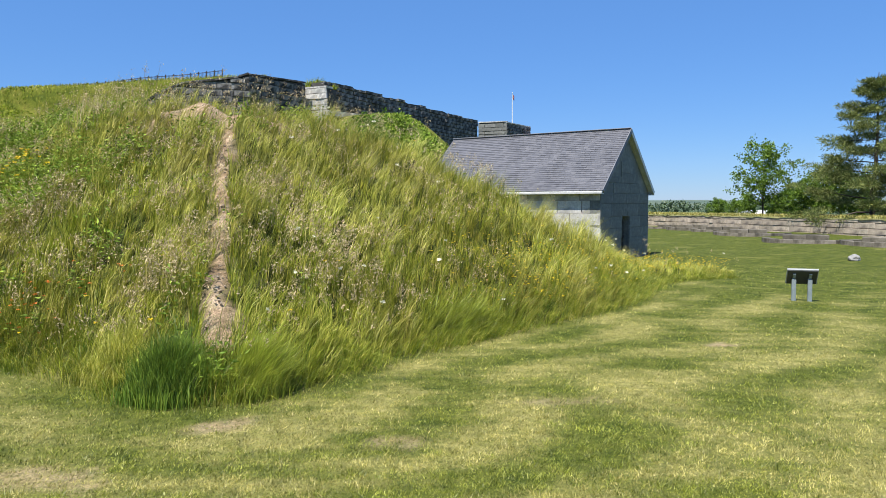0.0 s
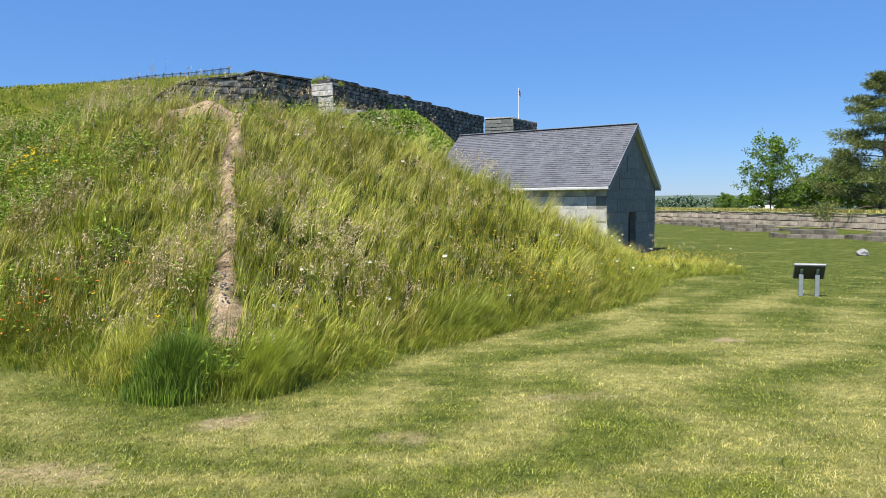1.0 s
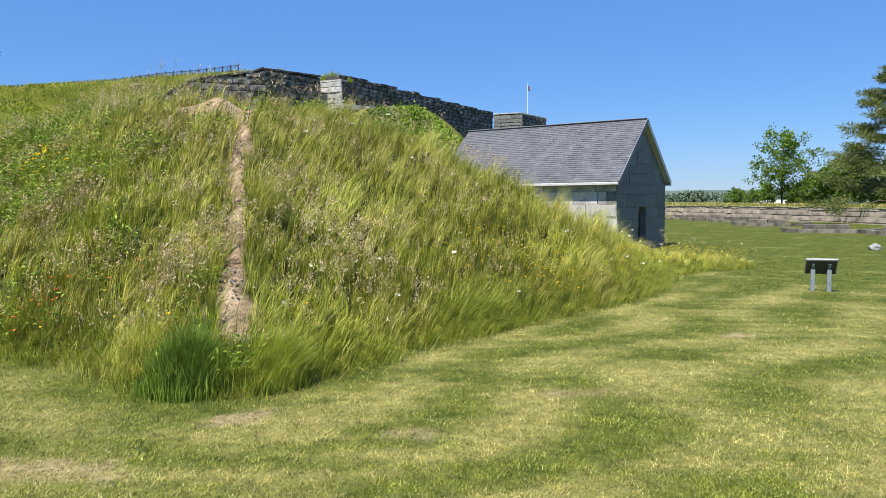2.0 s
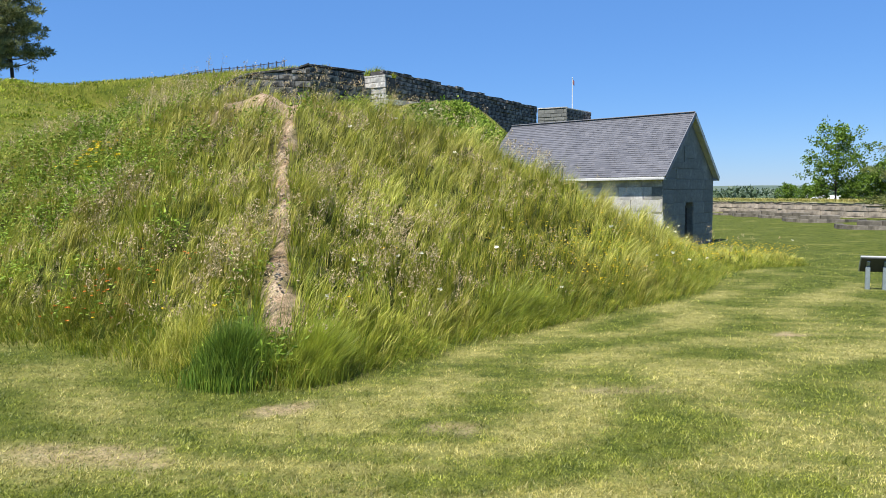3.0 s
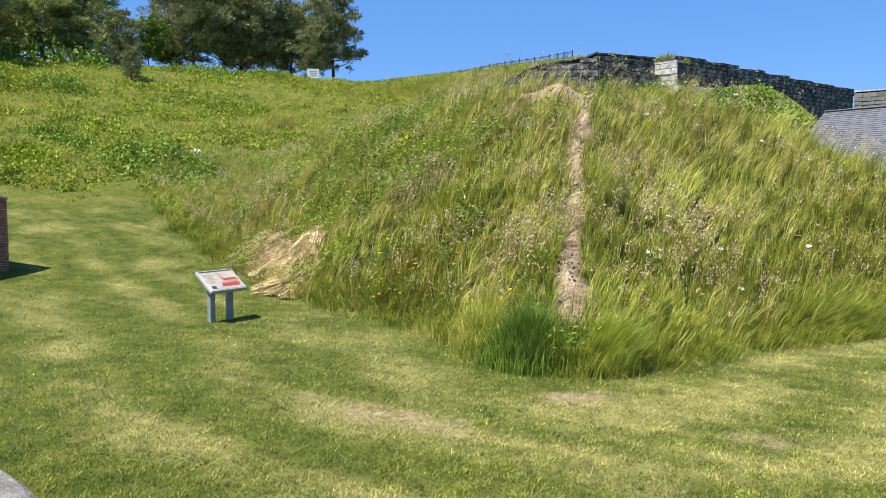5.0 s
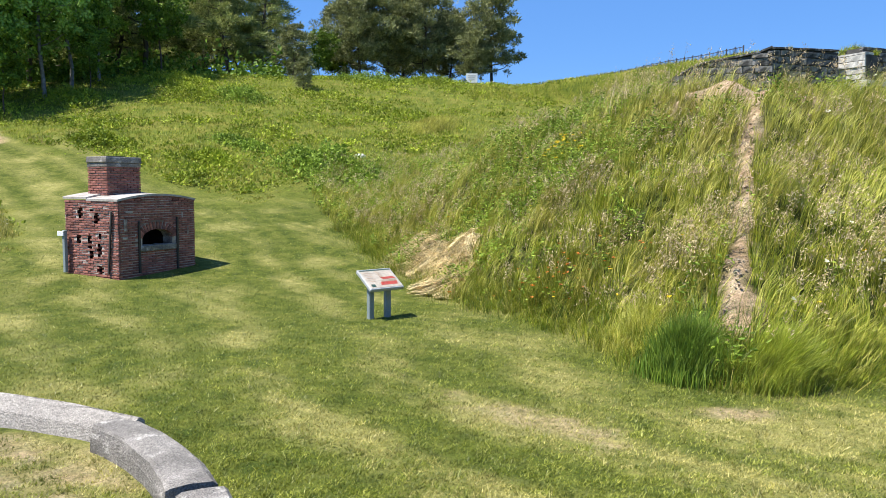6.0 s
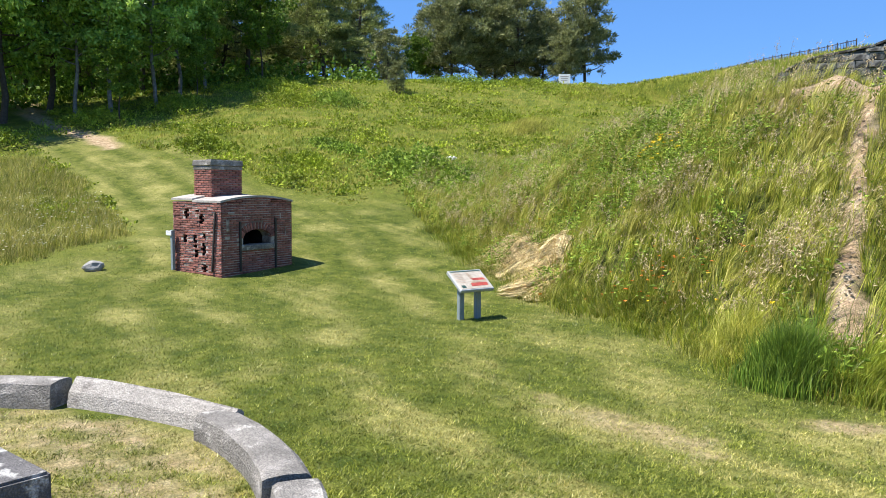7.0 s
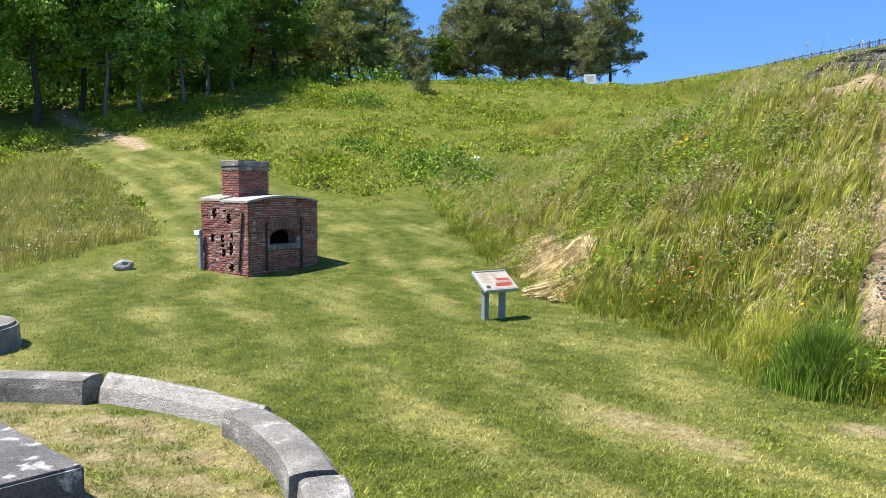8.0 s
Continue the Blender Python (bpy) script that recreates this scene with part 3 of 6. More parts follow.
        part("gutter", bevelled_box((L + over, 0.12, 0.13), ((L + over) / 2 - over / 2, sgn * (run + 0.03), r0 - drop - 0.12), 0.02), M_TRIM, house, "weathered white wooden gutter")
        part("soffit", bevelled_box((L + over - 0.1, 0.30, 0.04), ((L + over) / 2 - over / 2, sgn * (run - 0.16), r0 - drop - 0.16), 0), M_TRIM, house)
        rake = bevelled_box((0.05, length, 0.2), (-over / 2 - 0.02, length / 2, -0.09), 0.006, m=fr)
        part("rake_board", rake, M_SLATE if sgn > 0 else M_TRIM, house, "weathered rake board")
    part("ridge_cap", bevelled_box((L + over, 0.22, 0.05), ((L + over) / 2 - over / 2, 0, r0 + 0.015), 0.02), M_SLATE, house)


# ---------------------------------------------------------------- the fort's walls
def fort_wall(name, p, q, z0, top, label, seed, mat=None, course=0.45, lengths=(0.7, 1.5), thick=1.4, coping=None, proud=0.05):
    wall = thing(name, facing(p, q, z0), label, "wall", kind="structure")
    n = span(p, q)
    f = top if callable(top) else (lambda x: top)
    outline = [(0, -1.5)] + [(n, -1.5)] + [(x, f(x) - z0 - 0.06) for x in np.linspace(n, 0, 25)]
    bm = prism(outline, thick - 0.1)
    bmesh.ops.translate(bm, vec=(0, 0.1, 0), verts=bm.verts)
    part("core", bm, M_CORE, wall)
    masonry("stone", wall, n, lambda x: f(x) - z0, course, lengths, mat or M_FORT, 0.3, seed, proud=proud, joint=0.035, uneven=0.03 if proud > 0.04 else 0.014)
    if coping:
        k = 0
        x = 0.0
        while x < n - 0.1:
            w = min(1.3, n - x)
            block("coping_stone", (round(w - 0.02, 1), thick * 0.7, 0.14), coping, wall,
                  Matrix.Translation((x + w / 2, thick * 0.33, (f(x) + f(x + w)) / 2 - z0 + 0.06)) @ pose(0, 0, 0, 0, -math.degrees(math.atan2(f(x + w) - f(x), w)), 0), seed=k)
            x, k = x + w, k + 1
    return wall


def stepped(x):
    """Top of the long wall, which drops in steps."""
    k = x / 4.1
    return 12.6 - 0.06 * math.floor(k) + 0.16 * (k - math.floor(k))


def fort():
    fort_wall("wall_corner", (-13.97, 54.0), (-10.8, 58.9), 8.0, lambda x: 12.1 + 0.035 * x, "weathered grey granite block wall of a fort on the hill", 3, coping=M_FORT)
    fort_wall("wall_wing", (-20.8, 51.4), (-13.97, 54.0), 8.0, lambda x: ramp(x, (0, 9.6), (1.5, 10.7), (2.7, 11.25), (6.4, 11.82), (7.3, 12.2)).item(), "low granite wing wall with a sloping top", 4, course=0.5, coping=M_FORT)
    # the return's sunlight is put into its colour by the pale granite
    fort_wall("wall_return", (-11.45, 59.95), (-9.15, 58.9), 8.0, 12.0, "granite return between two fort walls, painted pale as if sunlit", 5, mat=M_PALE, coping=M_PALE)
    fort_wall("wall_long", (-9.4, 59.6), (4.0, 85.0), 8.8, stepped, "long stepped granite block wall with dark weather stains", 6, course=0.35, lengths=(0.7, 1.5), proud=0.09)
    # one bastion: lighter stone paints its lit face, darker stone its shaded flank
    fort_wall("wall_tower", (4.55, 95.0), (8.1, 94.0), 9.0, 13.15, "end face of the far bastion, sunlit tone put in granite", 7, mat=M_GRANITE, coping=M_PALE)
    fort_wall("wall_bastion", (8.1, 94.0), (11.8, 100.0), 9.0, 13.05, "flank of the far bastion, shaded tone put in its granite", 8, coping=M_PALE)
    part("wall_core", bevelled_box((6, 8, 8), (10.2, 102, 8), 0), M_MORTAR)["kind"] = "structure"
    tagged(bpy.data.objects["wall_core"], "granite mass of the far bastion", "wall")
    # a pale ledge at the foot of the long wall
    led = thing("ledge", facing((-9.0, 58.2), (-3.0, 65.5), 9.8), "pale stone ledge at the foot of the fort wall", "ledge", kind="structure")
    for k in range(7):
        block("stone", (1.2, 0.5, 0.4), M_PALE, led, pose(0.7 + k * 1.25, 0.2, 0.12), seed=k)


def flagpole():
    f = thing("flagpole", pose(9.1, 97.5, 13.0), "white flagpole with a limp red and white flag", "flagpole")
    part("pole", cylinder(0.06, 0.04, 4.3, 8), M_WHITE, f)
    bm = bmesh.new()
    cols = [[bm.verts.new((0.04 + 0.07 * i, 0.07 * math.sin(i * 1.7 + j * 0.4), 4.2 - 0.13 * j - 0.12 * i)) for j in range(6)] for i in range(4)]
    for i in range(3):
        for j in range(5):
            bm.faces.new((cols[i][j], cols[i + 1][j], cols[i + 1][j + 1], cols[i][j + 1]))
    bmesh.ops.solidify(bm, geom=bm.faces[:], thickness=0.02)
    part("flag", bm, M_FLAG, f, "limp red and white flag")
    part("finial", cylinder(0.07, 0.02, 0.12, 8, pose(0, 0, 4.28)), M_TRIM, f)


# ---------------------------------------------------------------- breast-height wall and gun platforms by the river
def river_wall():
    p, q = (40.5, 43.5), (25.0, 97.0)
    fort_wall("wall_river", q, p, -0.3, 1.42, "long low granite breast wall with turf along its top", 12, course=0.44, lengths=(1.3, 2.8), thick=1.6, proud=0.03, mat=M_RIVERWALL)
    w = thing("turf_coping", facing(q, p, 1.42), "turf growing along the top of the low wall", "turf", kind="structure")
    n = span(p, q)
    bm = bmesh.new()
    r = random.Random(4)
    rows = []
    for i in range(120):
        x = n * i / 119
        rows.append([bm.verts.new((x, y, z + r.uniform(-0.05, 0.05))) for y, z in ((-0.06, -0.04), (0.2, 0.14), (0.9, 0.2), (1.7, 0.12), (1.8, -0.2))])
    for a, b in zip(rows, rows[1:]):
        for j in range(4):
            bm.faces.new((a[j], b[j], b[j + 1], a[j + 1]))
    part("turf", bm, M_TURF, w, soft=True)
    # curved traverse stones before the wall
    for k, (az, d, size) in enumerate(((26.5, 58.8, 1.0), (22.7, 70.5, 1.0), (20.9, 78.5, 1.0), (18.9, 84.0, 0.95), (17.2, 88.5, 0.9), (31.5, 56.5, 1.0))):
        x, y = math.sin(radians(az)) * d, math.cos(radians(az)) * d
        plat = thing("gun_platform", Matrix.Translation((x, y, z_at(x, y))) @ Matrix.Scale(size, 4), "low curved granite gun platform set in the grass", "gun platform", "gun platforms by the low wall")
        for j in range(7):
            a = radians(-98 - az - 72 + j * 24)
            block("stone", (1.35, 0.55, 0.46), M_PLATFORM, plat, Matrix.Translation((math.cos(a) * 2.9, math.sin(a) * 2.9, 0.03)) @ pose(0, 0, 0, 0, 0, math.degrees(a) + 90), seed=j)
        for j, (px, py) in enumerate(((-0.75, 0.9), (0.8, 0.8))):
            block("pintle_stone", (1.5, 1.5, 0.6), M_PLATFORM, plat, pose(px, py, 0.16, 0, 0, -az + 6 * j), seed=k + j)


# ---------------------------------------------------------------- hot-shot furnace of brick
def shot_furnace():
    z0 = 0.30
    az = radians(-61.8)
    fwd, rgt = Vector((math.sin(az), math.cos(az), 0)), Vector((math.cos(az), -math.sin(az), 0))
    corner = fwd * 20.5 + Vector((-0.10, 0, z0))
    q = radians(39)
    ex, ey = fwd * math.sin(q) + rgt * math.cos(q), fwd * math.cos(q) - rgt * math.sin(q)
    m = Matrix(((ex.x, ey.x, 0, corner.x), (ex.y, ey.y, 0, corner.y), (0, 0, 1, corner.z), (0, 0, 0, 1)))
    W_, D_, H_ = 2.58, 2.02, 1.90
    f = thing("brick_furnace", m, "old red brick shot furnace with a square chimney, on the lawn", "furnace")

    def camber(x):
        return 0.14 * (1 - ((x - W_ / 2) / (W_ / 2)) ** 2)
    cx, half, spring, sill = 1.25, 0.5, 0.93, 0.72
    arch_h = 0.22

    def arch_z(x):
        k = (x - cx) / half
        return spring + arch_h * math.sqrt(max(0, 1 - k * k)) if abs(k) < 1 else 0
    # front wall core with the stoke hole cut through
    n = 12
    lows = [(cx - half + 2 * half * i / n, arch_z(cx - half + 2 * half * i / n) or spring) for i in range(n + 1)]
    front_low = [(0.07, -0.3), (W_ - 0.03, -0.3), (W_ - 0.03, sill), (0.07, sill)]
    front_l = [(0.07, sill), (cx - half, sill), (cx - half, H_ - 0.02), (0.07, H_ - 0.02)]
    front_r = [(cx + half, sill), (W_ - 0.03, sill), (W_ - 0.03, H_ - 0.02), (cx + half, H_ - 0.02)]
    front_top = lows + [(cx + half, H_ + 0.12), (cx, H_ + 0.18), (cx - half, H_ + 0.12)]
    front = new("front_wall")
    front.parent = f
    for o in (front_low, front_l, front_r, front_top):
        bm = prism(o, 0.35)
        bmesh.ops.translate(bm, vec=(0, 0.013, 0), verts=bm.verts)
        part("core", bm, M_MORTAR, front)
    part("fire_chamber", bevelled_box((1.5, 0.06, 1.0), (cx, 1.1, 1.0), 0), M_DARK, f)
    part("chamber_roof", bevelled_box((1.5, 0.9, 0.06), (cx, 0.75, 1.25), 0), M_DARK, f)
    part("chamber_floor", bevelled_box((1.5, 0.9, 0.06), (cx, 0.75, 0.62), 0), M_DARK, f)
    for sx in (cx - 0.7, cx + 0.7):
        part("chamber_side", bevelled_box((0.06, 0.9, 0.8), (sx, 0.75, 0.95), 0), M_DARK, f)

    def stoke(x, z):
        return (abs(x - cx) < half + 0.05 and sill - 0.14 < z < sill) or (abs(x - cx) < half + 0.16 and sill - 0.02 < z < (spring + (arch_h + 0.21) * math.sqrt(max(0, 1 - ((x - cx) / (half + 0.2)) ** 2))))
    masonry("brick", front, W_, lambda x: H_ + camber(x) + 0.02, 0.0655, (0.21, 0.21), M_BRICK, 0.1, 21, z0=-0.262, hole=stoke, proud=0.008, joint=0.011)
    for i in range(17):
        a = math.pi * (i + 0.5) / 17
        px, pz = cx + (half + 0.09) * math.cos(a), spring + (arch_h + 0.09) * math.sin(a)
        block("arch_brick", (0.075, 0.11, 0.2), M_BRICK, front, Matrix.Translation((px, 0.045, pz)) @ pose(0, 0, 0, 0, 90 - math.degrees(math.atan2(math.sin(a) * (half + 0.1), math.cos(a) * (arch_h + 0.25))), 0), seed=i, bevel=0.006, rough=0.004)
    part("sill", bevelled_box((1.22, 0.3, 0.15), (cx, 0.1, sill - 0.07), 0.015, 0.006, 2), M_RING, f, "grey stone sill")
    for sx, hh in ((cx - half - 0.12, 1.35), (cx + half + 0.16, 1.42)):
        part("iron_strap", bevelled_box((0.06, 0.04, hh), (sx, -0.025, hh / 2 + 0.02), 0.005), M_IRON, f, "black iron strap")
    # side wall with broken holes
    side = new("side_wall")
    side.parent = f
    side.matrix_local = pose(0, D_, 0, 0, 0, -90)
    holes = [(1.30, 0.12, 0.17, 0.14), (1.28, 0.62, 0.11, 0.24), (1.32, 0.98, 0.08, 0.12), (0.92, 0.86, 0.1, 0.25), (0.98, 0.52, 0.09, 0.22), (0.5, 0.92, 0.1, 0.2), (0.14, 1.0, 0.09, 0.12),
             (0.60, 1.58, 0.13, 0.2), (1.22, 1.44, 0.12, 0.2), (1.05, 1.62, 0.1, 0.08)]

    def broken(x, z):
        return any(abs(x - hx_) < 0.8 * a * (1 - 0.5 * abs(z - hz) / b) + 0.01 and abs(z - hz) < 0.8 * b for hx_, hz, a, b in holes)
    # near-black backing: the shade inside the holes is put into its colour
    part("core", bevelled_box((D_ - 0.36, 0.3, H_ + 0.3), ((D_ - 0.36) / 2, 0.035 + 0.10 + 0.15, H_ / 2 - 0.15), 0), M_DARK, side)
    masonry("brick", side, D_, H_ + 0.01, 0.0655, (0.21, 0.21), M_BRICK, 0.12, 23, z0=-0.262, hole=broken, proud=0.011, joint=0.011)
    # thin mortar bed behind the bricks, pierced where bricks are gone
    vs, fs = [], []
    ni, nj = 38, 52
    for j in range(nj):
        for i in range(ni):
            xa, xb, za, zb = D_ * i / ni, D_ * (i + 1) / ni, H_ * j / nj, H_ * (j + 1) / nj
            if broken((xa + xb) / 2, (za + zb) / 2):
                continue
            k = len(vs)
            vs += [(xa, 0.012, za), (xb, 0.012, za), (xb, 0.012, zb), (xa, 0.012, zb)]
            fs.append((k, k + 1, k + 2, k + 3))
    bed = new("mortar_bed", mesh_from("mortar_bed", vs, fs, M_MORTAR))
    bed.parent = side
    part("iron_tie", bevelled_box((0.05, 0.04, 1.62), (0, -0.03, 0.82), 0.004, m=pose(1.66, 0, 0.02, 0, 6, 0)), M_IRON, side, "leaning black iron bar")
    part("post", bevelled_box((0.1, 0.09, 1.12), (0.1, -0.1, 0.55), 0.01), M_POST, side, "grey painted post")
    part("notice_plate", bevelled_box((0.24, 0.03, 0.13), (0.02, -0.16, 1.02), 0.006), M_WHITE, side, "small white plate")
    # pale runs of lime on the brickwork
    for k, (px, pz, w_, h_) in enumerate(((0.22, 1.28, 0.10, 0.30), (0.20, 0.95, 0.16, 0.05), (2.3, 1.05, 0.05, 0.22), (0.34, 1.62, 0.22, 0.04), (2.1, 1.5, 0.04, 0.16))):
        part("lime_stain", bevelled_box((w_, 0.006, h_), (px, -0.012, pz), 0.002, 0.002, k), M_MORTAR, f, "pale lime patch on the brick")
    # rear walls
    part("rear_wall", bevelled_box((W_ - 0.02, 0.3, H_ + 0.2), (W_ / 2, D_ - 0.17, H_ / 2 - 0.1), 0.01), M_BRICKFAR, f)
    part("end_wall", bevelled_box((0.3, D_ - 0.4, H_ + 0.2), (W_ - 0.17, D_ / 2, H_ / 2 - 0.1), 0.01), M_BRICKFAR, f)
    # cambered cement roof in two strips
    for y0_, y1_, dz, name in ((-0.014, 1.16, 0.0, "roof_slab"), (1.16, D_ + 0.05, 0.045, "roof_slab")):
        o = [(x, H_ + camber(min(max(x, 0), W_)) - 0.01 + dz) for x in np.linspace(-0.012, W_ + 0.012, 15)]
        o += [(x, z + 0.055) for x, z in reversed(o)]
        bm = prism(o, y1_ - y0_)
        bmesh.ops.translate(bm, vec=(0, y0_, 0), verts=bm.verts)
        part(name, bm, M_CONCRETE, f, "pale cement roof slab")
    # chimney
    ch = new("chimney")
    ch.parent = f
    c0x, c0y, cw, cd = 0.44, 0.9, 1.08, 0.76
    part("core", bevelled_box((cw - 0.06, cd - 0.06, 1.0), (c0x + cw / 2, c0y + cd / 2, H_ + 0.52), 0), M_MORTAR, ch)
    for (px, py, rot, ln, sd) in ((c0x, c0y, 0, cw, 31), (c0x, c0y + cd, -90, cd, 32), (c0x + cw, c0y, 90, cd, 33), (c0x + cw, c0y + cd, 180, cw, 34)):
        face = new("brick_face")
        face.parent = f
        face.matrix_local = pose(px, py, H_ + 0.12, 0, 0, rot)
        masonry("brick", face, ln, 0.78, 0.0655, (0.21, 0.21), M_BRICK, 0.1, sd, proud=0.006, joint=0.011)
    part("cap", bevelled_box((cw + 0.05, cd + 0.05, 0.17), (c0x + cw / 2, c0y + cd / 2, H_ + 1.07), 0.02, 0.008, 5), M_RING, ch, "grey granite chimney cap")
    part("cap_course", bevelled_box((cw + 0.02, cd + 0.02, 0.1), (c0x + cw / 2, c0y + cd / 2, H_ + 0.93), 0.012, 0.006, 6), M_RING, ch, "darker granite course under the cap")
    part("flue", bevelled_box((cw - 0.5, cd - 0.5, 0.02), (c0x + cw / 2, c0y + cd / 2, H_ + 1.168), 0), M_DARK, ch)


# ---------------------------------------------------------------- wayside panels
def wayside(name_pose, label, slant=32):
    s = thing("information_panel", name_pose, label, "sign", "wayside panels")
    for x in (-0.24, 0.24):
        part("post", bevelled_box((0.135, 0.12, 0.9), (x, 0.06, 0.27), 0.012), M_POST, s)
        part("bracket", bevelled_box((0.09, 0.42, 0.07), (0, 0, 0), 0.01, m=pose(x, 0.05, 0.75, slant, 0, 0)), M_POST, s)
    tilt = pose(0, 0.02, 0.815, slant, 0, 0)
    fr = part("frame", bevelled_box((0.94, 0.66, 0.075), (0, 0, -0.006), 0.012, m=tilt), M_FRAME, s, "grey painted panel frame")
    part("panel", bevelled_box((0.87, 0.59, 0.02), (0, 0, 0.026), 0.003, m=tilt), M_PANEL, s, "cream printed panel")

    def mark(name, x, y, w, h, mat, shear=0.0, z=0.039):
        bm = bmesh.new()
        vs = [bm.verts.new((x + sx * w / 2 + shear * sy, y + sy * h / 2, z)) for sx, sy in ((-1, -1), (1, -1), (1, 1), (-1, 1))]
        bm.faces.new(vs)
        bmesh.ops.solidify(bm, geom=bm.faces[:], thickness=0.003)
        bmesh.ops.transform(bm, matrix=tilt, verts=bm.verts)
        part(name, bm, mat, s)
    mark("title_bar", 0, 0.275, 0.86, 0.035, M_INK)
    mark("picture_red", 0.14, -0.17, 0.46, 0.10, M_RED, 0.02)
    mark("picture_red", 0.2, 0.0, 0.36, 0.07, M_RED, -0.03)
    mark("picture_red", 0.17, -0.085, 0.42, 0.06, M_TAN, 0.02)
    mark("picture_tan", 0.0, 0.13, 0.03, 0.22, M_TAN, -0.02)
    mark("picture_tan", 0.05, 0.12, 0.03, 0.18, M_TAN, -0.02)
    mark("emblem", -0.33, -0.22, 0.11, 0.09, M_INK)
    for k in range(6):
        mark("text_bar", -0.27, 0.19 - k * 0.055, 0.24 - 0.03 * (k % 3), 0.014, M_TAN)
    part("panel_back", bevelled_box((0.88, 0.6, 0.03), (0, 0, -0.05), 0.004, m=tilt), M_PANEL_BACK, s, "dark underside of the panel")
    return s


# ---------------------------------------------------------------- stone ring of the gun emplacement
def arc_stone(a0, a1, r0, r1, h, m, name, label, bury=0.12, seed=0, lean=0.0, sag=0.0, mat=None):
    bm = bmesh.new()
    r = random.Random(seed)
    n = max(4, int(abs(a1 - a0) / 3))
    rows = []
    for i in range(n + 1):
        a = radians(a0 + (a1 - a0) * i / n)
        ring = []
        for rad, z in ((r0, -bury), (r0 + lean * 0.5, h * 0.5), (r0 + 0.02 + lean, h - 0.02), (r0 + 0.05 + lean, h), ((r0 + r1) / 2 + lean * 0.5, h + 0.012), (r1 - 0.04, h), (r1, h - 0.03), (r1 + 0.01, -bury)):
            q = r.uniform(-0.010, 0.010) - sag * (1 - (2 * i / n - 1) ** 2)
            ring.append(bm.verts.new((math.cos(a) * (rad + q), math.sin(a) * (rad + q), z + r.uniform(-0.006, 0.006))))
        rows.append(ring)
    for p, q in zip(rows, rows[1:]):
        for j in range(7):
            bm.faces.new((p[j], p[j + 1], q[j + 1], q[j]))
    bm.faces.new(rows[0][::-1])
    bm.faces.new(rows[-1])
    bmesh.ops.recalc_face_normals(bm, faces=bm.faces)
    ob = part(name, bm, mat or M_RING)
    ob.matrix_world = m
    return tagged(ob, label, "kerb stone", "stone ring")


def emplacement():
    z = 0.0
    c = Matrix.Translation((*CIRCLE, z))
    lab = "curved grey granite traverse stone with pale lichen, in dry grass"
    arc_stone(153, 124.2, 4.34, 4.74, 0.27, c, "ring_stone", lab, seed=1)
    # tilted stone: sunlight on its inner face comes from the lighter colour
    arc_stone(122.6, 89.0, 4.44, 4.72, 0.29, c, "ring_stone", "tilted granite traverse stone, sloping face painted in a sunlit tone", seed=2, lean=0.16, sag=0.10, mat=M_TILTED)
    arc_stone(92.0, 65.0, 4.27, 4.68, 0.27, c, "ring_stone", lab, seed=3)
    arc_stone(64.0, 40, 4.34, 4.76, 0.25, c, "ring_stone", lab, seed=4)
    arc_stone(39.4, 12, 4.30, 4.72, 0.26, c, "ring_stone", lab, seed=5)
    arc_stone(180, 154, 4.32, 4.72, 0.24, c, "ring_stone", lab, seed=6)
    bm = prism([(0, 0), (2.2, 0.28), (2.3, 2.6), (0.2, 2.2), (-0.04, 0.75)], 0.62)
    bmesh.ops.transform(bm, matrix=pose(0, 0, 0, 90, 0, 0), verts=bm.verts)
    bmesh.ops.bevel(bm, geom=bm.edges[:], offset=0.025, segments=2, affect="EDGES")
    bmesh.ops.transform(bm, matrix=Matrix(((-1, 0, 0, -6.58), (0, 1, 0, 1.9), (0, 0, 1, 0.0), (0, 0, 0, 1))), verts=bm.verts)
    bmesh.ops.recalc_face_normals(bm, faces=bm.faces)
    lo = min(v.co.z for v in bm.verts)
    bmesh.ops.translate(bm, vec=(0, 0, -lo - 0.28), verts=bm.verts)
    tagged(part("pintle_block", bm, M_BLOCK), "large grey granite pintle block with white lichen spots", "stone block")
    bm = cylinder(1.05, 1.0, 0.62, 40, pose(-14.15, 2.2, -0.22))
    bmesh.ops.bevel(bm, geom=[e for e in bm.edges if abs(e.verts[0].co.z - e.verts[1].co.z) < 0.01 and e.verts[0].co.z > 0.2], offset=0.05, segments=2, affect="EDGES")
    tagged(part("round_stone", bm, M_RING), "round pale granite platform stone standing on the lawn", "stone block")


def boulder(x, y, size, label, seed, mat=None, dz=0.0):
    bm = bmesh.new()
    bmesh.ops.create_icosphere(bm, subdivisions=3, radius=1)
    for v in bm.verts:
        k = 1 + 0.28 * noise.noise(v.co * 1.3 + Vector((seed * 7.1, 0, 0))) + 0.08 * noise.noise(v.co * 4 + Vector((seed, 3, 0)))
        v.co = Vector((v.co.x * size[0], v.co.y * size[1], v.co.z * size[2])) * k
    ob = part("boulder", bm, mat or M_ROCK)
    ob.matrix_world = pose(x, y, z_at(x, y) + size[2] * 0.45 + dz, 0, 0, seed * 50)
    return tagged(ob, label, "rock")


M_SLATES = leaf_material("slate_pieces", ((0.10, 0.102, 0.116), (0.118, 0.12, 0.134), (0.14, 0.14, 0.153)), 0.5, ((0.9, 0.9, 0.9), (1.1, 1.1, 1.1)), 0.0, 0.6, 0.4, ((0.9, 0.9, 0.9), (1.1, 1.1, 1.1)))
